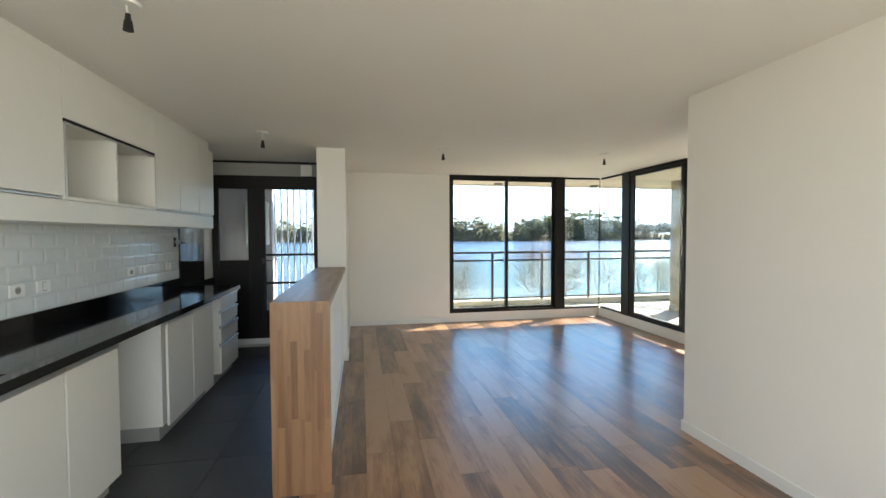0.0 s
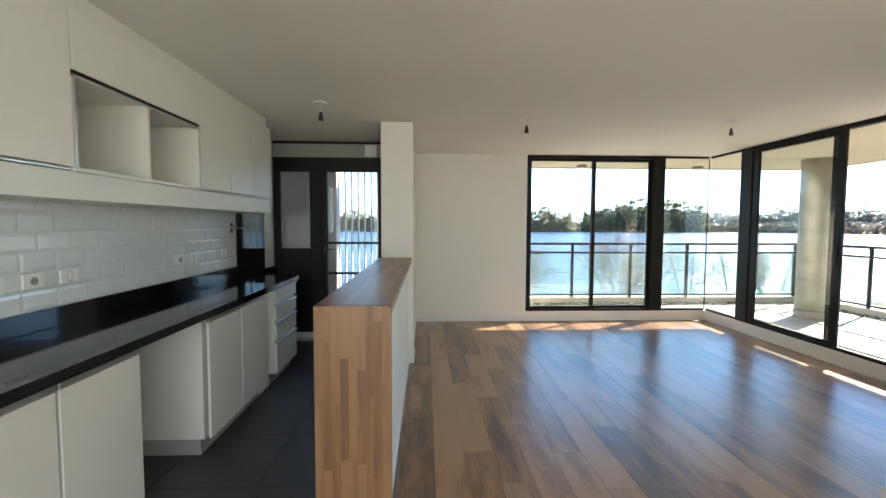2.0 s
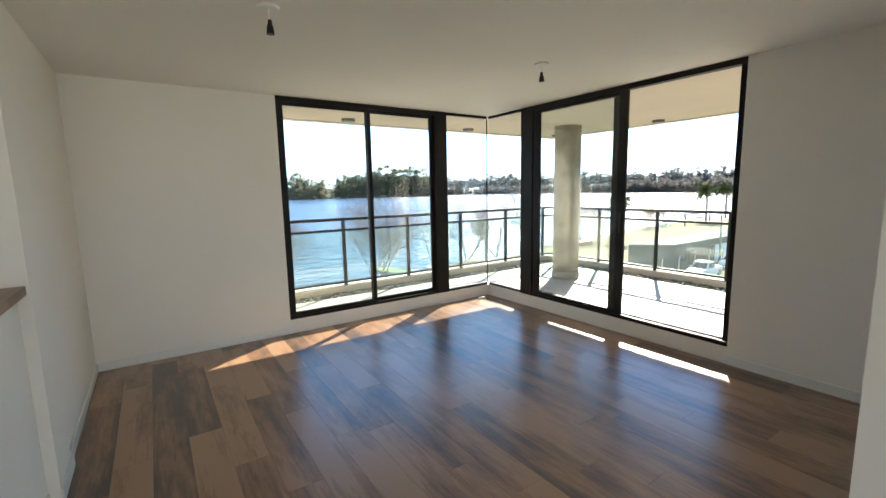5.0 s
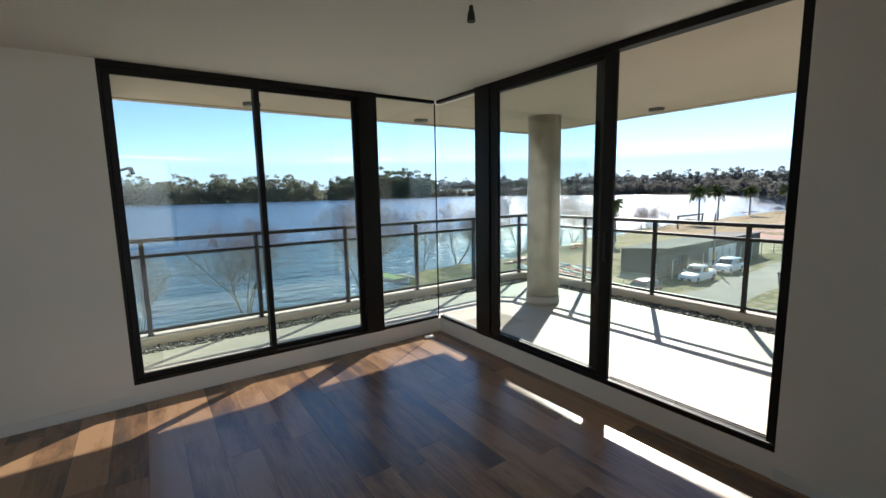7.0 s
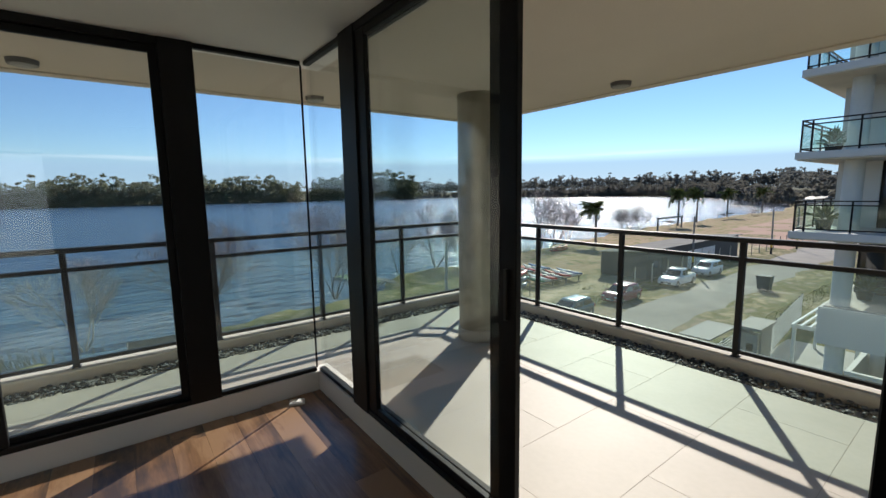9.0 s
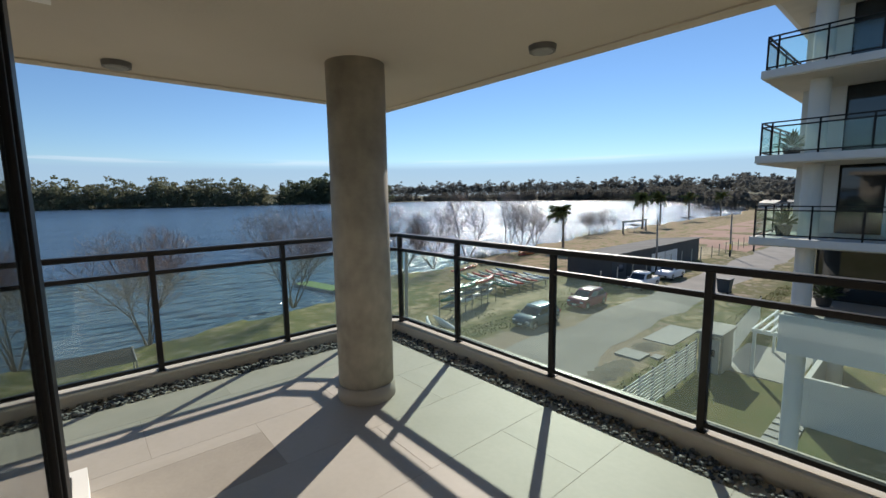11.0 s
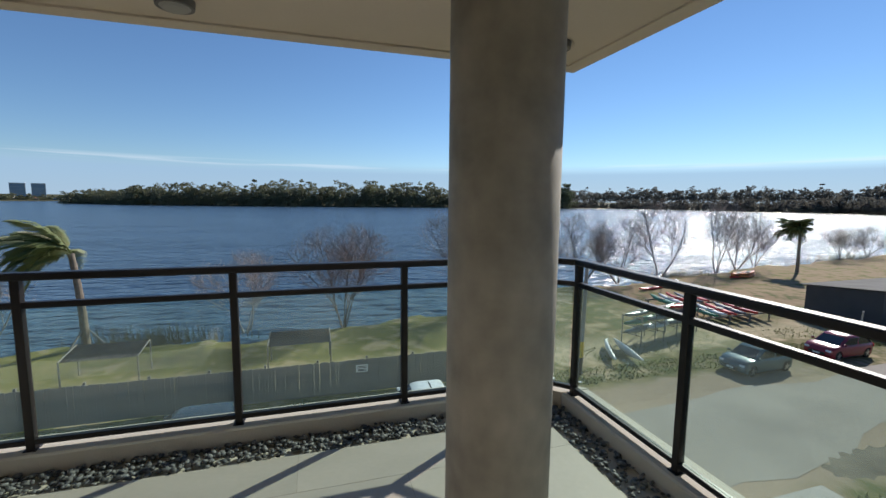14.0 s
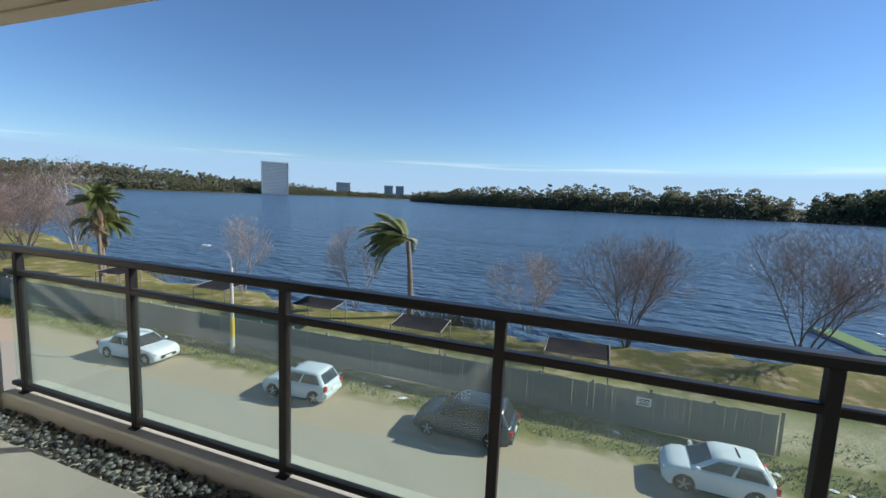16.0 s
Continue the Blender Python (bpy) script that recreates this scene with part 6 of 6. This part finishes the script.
def wall_unit(y0, y1, label, niche=False):
    o = kthing("wall_cabinet", label, "cabinet", (0, 0, 0), group="kitchen wall cabinets")
    if not niche:
        box("body", CB, (UPX0, y0, UZ0, UPX1 - 0.03, y1, UZ1), o)
        d = box("door", CB, (UPX1 + 0.001, y0 + 0.004, UZ0 + 0.018, UPX1 + 0.019, y1 - 0.004, UZ1), o, bev=0.0015)
        box("handle", M["alu"], (UPX1 - 0.012, y0 + 0.002, UZ0 + 0.002, UPX1 + 0.006, y1 - 0.002, UZ0 + 0.013), d, "thin aluminium grip rail", 0.002)
    else:
        mid = (y0 + y1) / 2
        for nm, c in (("top_box", (UPX0, y0, 2.13, UPX1 - 0.03, y1, UZ1)), ("side_panel", (UPX0, y0, UZ0, UPX1 + 0.019, y0 + 0.018, 2.10)), ("side_panel", (UPX0, y1 - 0.018, UZ0, UPX1 + 0.019, y1, 2.10)),
                      ("divider", (UPX0, mid - 0.009, UZ0 + 0.018, UPX1 + 0.012, mid + 0.009, 2.112)), ("shelf_board", (UPX0, y0 + 0.018, UZ0, UPX1 + 0.019, y1 - 0.018, UZ0 + 0.018)),
                      ("niche_top", (UPX0, y0 + 0.018, 2.112, UPX1 + 0.0, y1 - 0.018, 2.13)), ("back_board", (UPX0, y0 + 0.018, UZ0 + 0.018, UPX0 + 0.01, y1 - 0.018, 2.112))):
            box(nm, CB, c, o)
        for c in ((UPX1 + 0.0195, y0, 1.70, UPX1 + 0.0225, y0 + 0.012, 2.112), (UPX1 + 0.0195, y1 - 0.012, 1.70, UPX1 + 0.0225, y1, 2.112), (UPX1 + 0.0195, y0, 2.099, UPX1 + 0.0225, y1, 2.111)):
            box("edging", M["alu"], c, o, "thin metal edging")
        d = box("flap_door", CB, (UPX1 + 0.001, y0 + 0.003, 2.132, UPX1 + 0.019, y1 - 0.003, UZ1), o, bev=0.0015)
        box("handle", FR, (UPX1 + 0.001, y0 + 0.002, 2.112, UPX1 + 0.019, y1 - 0.002, 2.130), d, "dark grip rail")
    return o


for y0, y1 in ((0.9, 1.38), (1.38, 1.87), (1.87, 2.345), (2.345, 2.79), (3.84, 4.305), (4.305, 4.755), (4.755, 5.19)):
    wall_unit(y0, y1, "white wall cabinet with a flat door")
wall_unit(2.79, 3.84, "white wall cabinet with an open two-part niche under a flap door", True)
vl = kthing("cabinet_valance", "white light valance under the wall cabinets", "trim", (0, 0, 0))
box("strip", CB, (-1.243, 0.9, 1.565, -1.225, 5.19, 1.688), vl, bev=0.002)
box("bottom_panel", CB, (-1.588, 0.9, 1.565, -1.244, 5.19, 1.583), vl)
box("top_panel", CB, (-1.588, 0.9, 1.67, -1.244, 5.19, 1.688), vl)
fs = kthing("cabinet_filler", "white filler strip between cabinets and ceiling", "trim", (0, 0, 0))
box("strip", CB, (-1.6, 0.9, 2.397, -1.26, 5.19, 2.499), fs)

# things on the tiles
def outlet(y, sw):
    o = kthing("light_switch" if sw else "wall_socket", "white plastic rocker switch on the tiles" if sw else "white plastic power socket on the tiles", "switch" if sw else "socket", (-1.588, y, 1.18), group="kitchen switches and sockets")
    box("plate", M["plastic"], (0, -0.06, -0.04, 0.012, 0.06, 0.04), o, bev=0.006)
    if sw:
        box("rocker", M["plastic"], (0.012, -0.012, -0.024, 0.017, 0.012, 0.024), o, bev=0.003)
        box("rim", M["band"], (0.011, -0.016, -0.028, 0.013, 0.016, 0.028), o)
    else:
        pb = bmesh.new()
        bmesh.ops.create_cone(pb, cap_ends=True, segments=20, radius1=0.021, radius2=0.021, depth=0.004, matrix=pose(0.013, 0.0, 0, 0, 90, 0))
        part("insert", pb, M["band"], o, "grey round insert")
        for dy in (-0.008, 0.008):
            box("slot", M["black_plastic"], (0.0152, dy - 0.0015, -0.008, 0.0158, dy + 0.0015, 0.008), o)


for y, sw in ((2.97, False), (3.18, True), (4.21, False), (4.41, True), (4.93, True)):
    outlet(y, sw)
tap = kthing("wall_valve", "chrome wall tap with a dark lever handle", "tap", (-1.588, 5.10, 1.42))
b = bmesh.new()
bx(b, 0, -0.035, -0.05, 0.012, 0.035, 0.05, 0.006), tube(b, (0.01, 0, 0), (0.07, 0, 0), 0.018, 12)
part("body", b, M["chrome"], tap)
part("lever", tube(bmesh.new(), (0.065, -0.02, 0.0), (0.075, 0.09, -0.005), 0.009, 8), M["black_plastic"], tap, "dark lever")

# bar between kitchen and living room
bar = thing("bar_counter", "hardwood bar counter with a waterfall end and white knee wall", "counter", (0, 0, 0))
box("knee_wall", M["paint"], (-0.16, 2.71, 0, 0.05, 5.31, 1.072), bar, "white painted knee wall")
sv = bmesh.new()
bx(sv, -0.0205, -0.25, -0.021, 0.0205, 0.25, 0.021, 0.0003)
stave_top = mesh_of("stave", sv, M["stave_y"])
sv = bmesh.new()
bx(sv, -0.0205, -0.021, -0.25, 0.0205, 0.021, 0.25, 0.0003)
stave_end = mesh_of("stave", sv, M["stave_z_shade"])
rnd = random.Random(5)
for i in range(9):
    x = -0.237 + 0.018 + i * 0.0361
    y = 2.707
    while y < 5.30:
        ln = min(rnd.uniform(0.3, 0.75), 5.305 - y)
        piece("stave", stave_top, bar, Matrix.Translation((x, y + ln / 2, 1.094)) @ Matrix.Diagonal((0.88, ln / 0.5, 1, 1)))
        y += ln
    z = 0.0
    while z < 1.11:
        ln = min(rnd.uniform(0.35, 0.8), 1.115 - z)
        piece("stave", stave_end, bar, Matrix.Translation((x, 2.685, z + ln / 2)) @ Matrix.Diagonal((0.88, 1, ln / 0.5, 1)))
        z += ln

# bare lamp holders on the ceilings
def lamp_holder(x, y, drop):
    o = thing("lamp_holder", "bare black bulb holder hanging from a white ceiling rose", "light fitting", (x, y, H), group="bare ceiling lamp holders")
    part("rose", cyl(bmesh.new(), 0, 0, -0.012, 0, 0.052, 0.058, 28), M["plastic"], o)
    part("cord", tube(bmesh.new(), (0, 0, -0.012), (0.004, 0.002, -drop), 0.0035), M["plastic"], o)
    b = bmesh.new()
    cyl(b, 0.004, 0.002, -drop - 0.02, -drop + 0.01, 0.013, 0.010), cyl(b, 0.004, 0.002, -drop - 0.062, -drop - 0.02, 0.021, 0.016, 20)
    part("socket", b, M["black_plastic"], o)


for x, y, d in ((-0.67, 4.63, 0.09), (1.22, 5.1, 0.075), (3.29, 5.1, 0.075), (-0.72, 2.26, 0.055)):
    lamp_holder(x, y, d)
fb = thing("floor_socket", "white plastic floor socket cover lying near the glazed corner", "socket", (4.32, 7.13, 0.0), -20)
box("plate", M["plastic"], (-0.055, -0.04, 0, 0.055, 0.04, 0.018), fb, bev=0.006)
box("lid", M["plastic"], (-0.035, -0.028, 0.018, 0.035, 0.028, 0.023), fb, bev=0.003)

# ---- pieces of floors and walls ----
kf = tagged(box("floor_kitchen", M["grout"], (-1.7, -1.6, -0.2, -0.09, 6.42, -0.006)), "anthracite porcelain kitchen floor", "floor", kind="structure")
b = bmesh.new()
bx(b, -0.2985, -0.2985, -0.01, 0.2985, 0.2985, 0.0, 0.0015)
kt = mesh_of("tile", b, M["kitchen_tile"])
for j in range(14):
    for i in range(3):
        x, y = -0.39 - i * 0.6, -1.3 + j * 0.6
        w = 0.6 if i < 2 else 0.4
        if y + 0.3 < 6.42:
            piece("tile", kt, kf, Matrix.Translation((x if i < 2 else -1.49, y, 0)) @ Matrix.Diagonal((w / 0.6, 1, 1, 1)))
wf = tagged(box("floor", M["underlay"], (-0.09, -1.6, -0.2, 4.54, 7.25, -0.008)), "walnut laminate plank floor", "floor", kind="structure")
b = bmesh.new()
bx(b, -0.0945, -0.6, -0.012, 0.0945, 0.6, 0.0, 0.0004)
pk = mesh_of("plank", b, M["plank"])
rnd = random.Random(9)
for i in range(25):
    x = 0.0055 + i * 0.19
    y = -1.6 - rnd.random() * 1.0
    top = 7.248
    bottom = 2.952 if x > 2.69 else -1.6
    while y < top:
        a, c = max(y, bottom), min(y + 1.2, top)
        xr = min(x + 0.0945, 4.54)
        if c - a > 0.03 and c > bottom:
            piece("plank", pk, wf, Matrix.Translation(((x - 0.0945 + xr) / 2, (a + c) / 2, 0)) @ Matrix.Diagonal(((xr - x + 0.0945) / 0.189, (c - a - 0.001) / 1.2, 1, 1)))
        y += 1.2
mt = tagged(box("backsplash", M["grout"], (-1.609, 0.9, 0.93, -1.6, 5.24, 1.61)), "bevelled white metro tiles over the worktop", "tiles", kind="structure")
mt.location = (-0.085, 0.03, 0)
b = bmesh.new()
lo = [(-0.099, -0.0475), (0.099, -0.0475), (0.099, 0.0475), (-0.099, 0.0475)]
hi = [(-0.082, -0.0305), (0.082, -0.0305), (0.082, 0.0305), (-0.082, 0.0305)]
vb, vm, vt = [[b.verts.new((h, u, v)) for u, v in q] for q, h in ((lo, 0), (lo, 0.004), (hi, 0.0075))]
for p0, p1 in ((vb, vm), (vm, vt)):
    for i in range(4):
        b.faces.new((p0[i], p0[(i + 1) % 4], p1[(i + 1) % 4], p1[i]))
b.faces.new(vt)
mm = mesh_of("tile", b, M["metro"])
for r in range(6):
    for k in range(24):
        y = 0.62 + k * 0.2 + (0.1 if r % 2 else 0)
        a, c = max(y - 0.099, 0.9), min(y + 0.099, 5.238)
        if c - a > 0.03:
            piece("tile", mm, mt, Matrix.Translation((-1.5995, (a + c) / 2, 1.078 + r * 0.0965)) @ Matrix.Diagonal((1, (c - a) / 0.198, 1, 1)))
bf = tagged(setting("floor_balcony", M["paving_joint"], [(1.72, 7.37, -0.03, 7.22, 8.47, -0.0008), (4.66, 1.2, -0.03, 7.22, 7.37, -0.0008)], "pale large-format porcelain paving", "floor"), kind="structure")
b = bmesh.new()
bx(b, -0.5985, -0.2985, -0.012, 0.5985, 0.2985, 0.0, 0.0004)
bt = mesh_of("tile", b, M["stone_tile"])
for j in range(13):
    y0 = 1.2 if j == 0 else 0.91 + j * 0.6
    y1 = 0.91 + (j + 1) * 0.6
    for i in range(-3, 3):
        x0 = 5.55 + i * 1.2 - (0.6 if j % 2 else 0.0)
        x1 = x0 + 1.2
        ymax = min(y1, 8.47)
        lim = 1.72 if y0 > 7.36 else 4.66
        ya = y0
        if y0 < 7.37 < y1 and x0 < 4.66:
            lim, ya = 1.72, 7.372
        a, c = max(x0, lim), min(x1, 7.22)
        if c - a > 0.02 and ymax - ya > 0.02:
            piece("tile", bt, bf, Matrix.Translation(((a + c) / 2, (ya + ymax) / 2, 0)) @ Matrix.Diagonal(((c - a - 0.003) / 1.197, (ymax - ya - 0.003) / 0.597, 1, 1)))


# loose pebbles in the drainage trough
def pebbles():
    r = np.random.RandomState(3)
    t = (1 + 5 ** 0.5) / 2
    iv = np.array([(-1, t, 0), (1, t, 0), (-1, -t, 0), (1, -t, 0), (0, -1, t), (0, 1, t), (0, -1, -t), (0, 1, -t), (t, 0, -1), (t, 0, 1), (-t, 0, -1), (-t, 0, 1)]) / (1 + t * t) ** 0.5
    fc = [(0, 11, 5), (0, 5, 1), (0, 1, 7), (0, 7, 10), (0, 10, 11), (1, 5, 9), (5, 11, 4), (11, 10, 2), (10, 7, 6), (7, 1, 8), (3, 9, 4), (3, 4, 2), (3, 2, 6), (3, 6, 8), (3, 8, 9), (4, 9, 5), (2, 4, 11), (6, 2, 10), (8, 6, 7), (9, 8, 1)]
    vs, fs = [], []
    for k in range(3400):
        if k % 2:
            p = (r.uniform(1.75, 7.35), r.uniform(8.49, 8.69))
        else:
            p = (r.uniform(7.24, 7.44), r.uniform(1.25, 8.6))
        s = r.uniform(0.010, 0.021) * np.array([1.25, 0.9, 0.65]) * r.uniform(0.8, 1.2, 3)
        an = r.uniform(0, 6.28)
        c, q = math.cos(an), math.sin(an)
        v = iv * s * r.uniform(0.85, 1.15, (12, 1))
        v = np.stack([v[:, 0] * c - v[:, 1] * q, v[:, 0] * q + v[:, 1] * c, v[:, 2]], -1) + (*p, r.uniform(-0.012, 0.012))
        base = len(vs) * 12
        fs += [(a + base, b_ + base, c_ + base) for a, b_, c_ in fc]
        vs.append(v)
    m = M["pebble"]
    n, l = m.node_tree.nodes, m.node_tree.links
    geo, hsv, ma, p = n.new("ShaderNodeNewGeometry"), n.new("ShaderNodeHueSaturation"), n.new("ShaderNodeMath"), n["Principled BSDF"]
    src = p.inputs["Base Color"].links[0].from_socket
    ma.operation = 'MULTIPLY_ADD'
    ma.inputs[1].default_value, ma.inputs[2].default_value = 1.6, 0.35
    l.new(geo.outputs["Random Per Island"], ma.inputs[0]), l.new(ma.outputs[0], hsv.inputs["Value"])
    l.new(src, hsv.inputs["Color"]), l.new(hsv.outputs[0], p.inputs["Base Color"])
    return raw("pebbles", np.concatenate(vs), fs, m, smooth=True)


tagged(pebbles(), "grey river pebbles filling the drainage trough", "pebbles", kind="stuff")
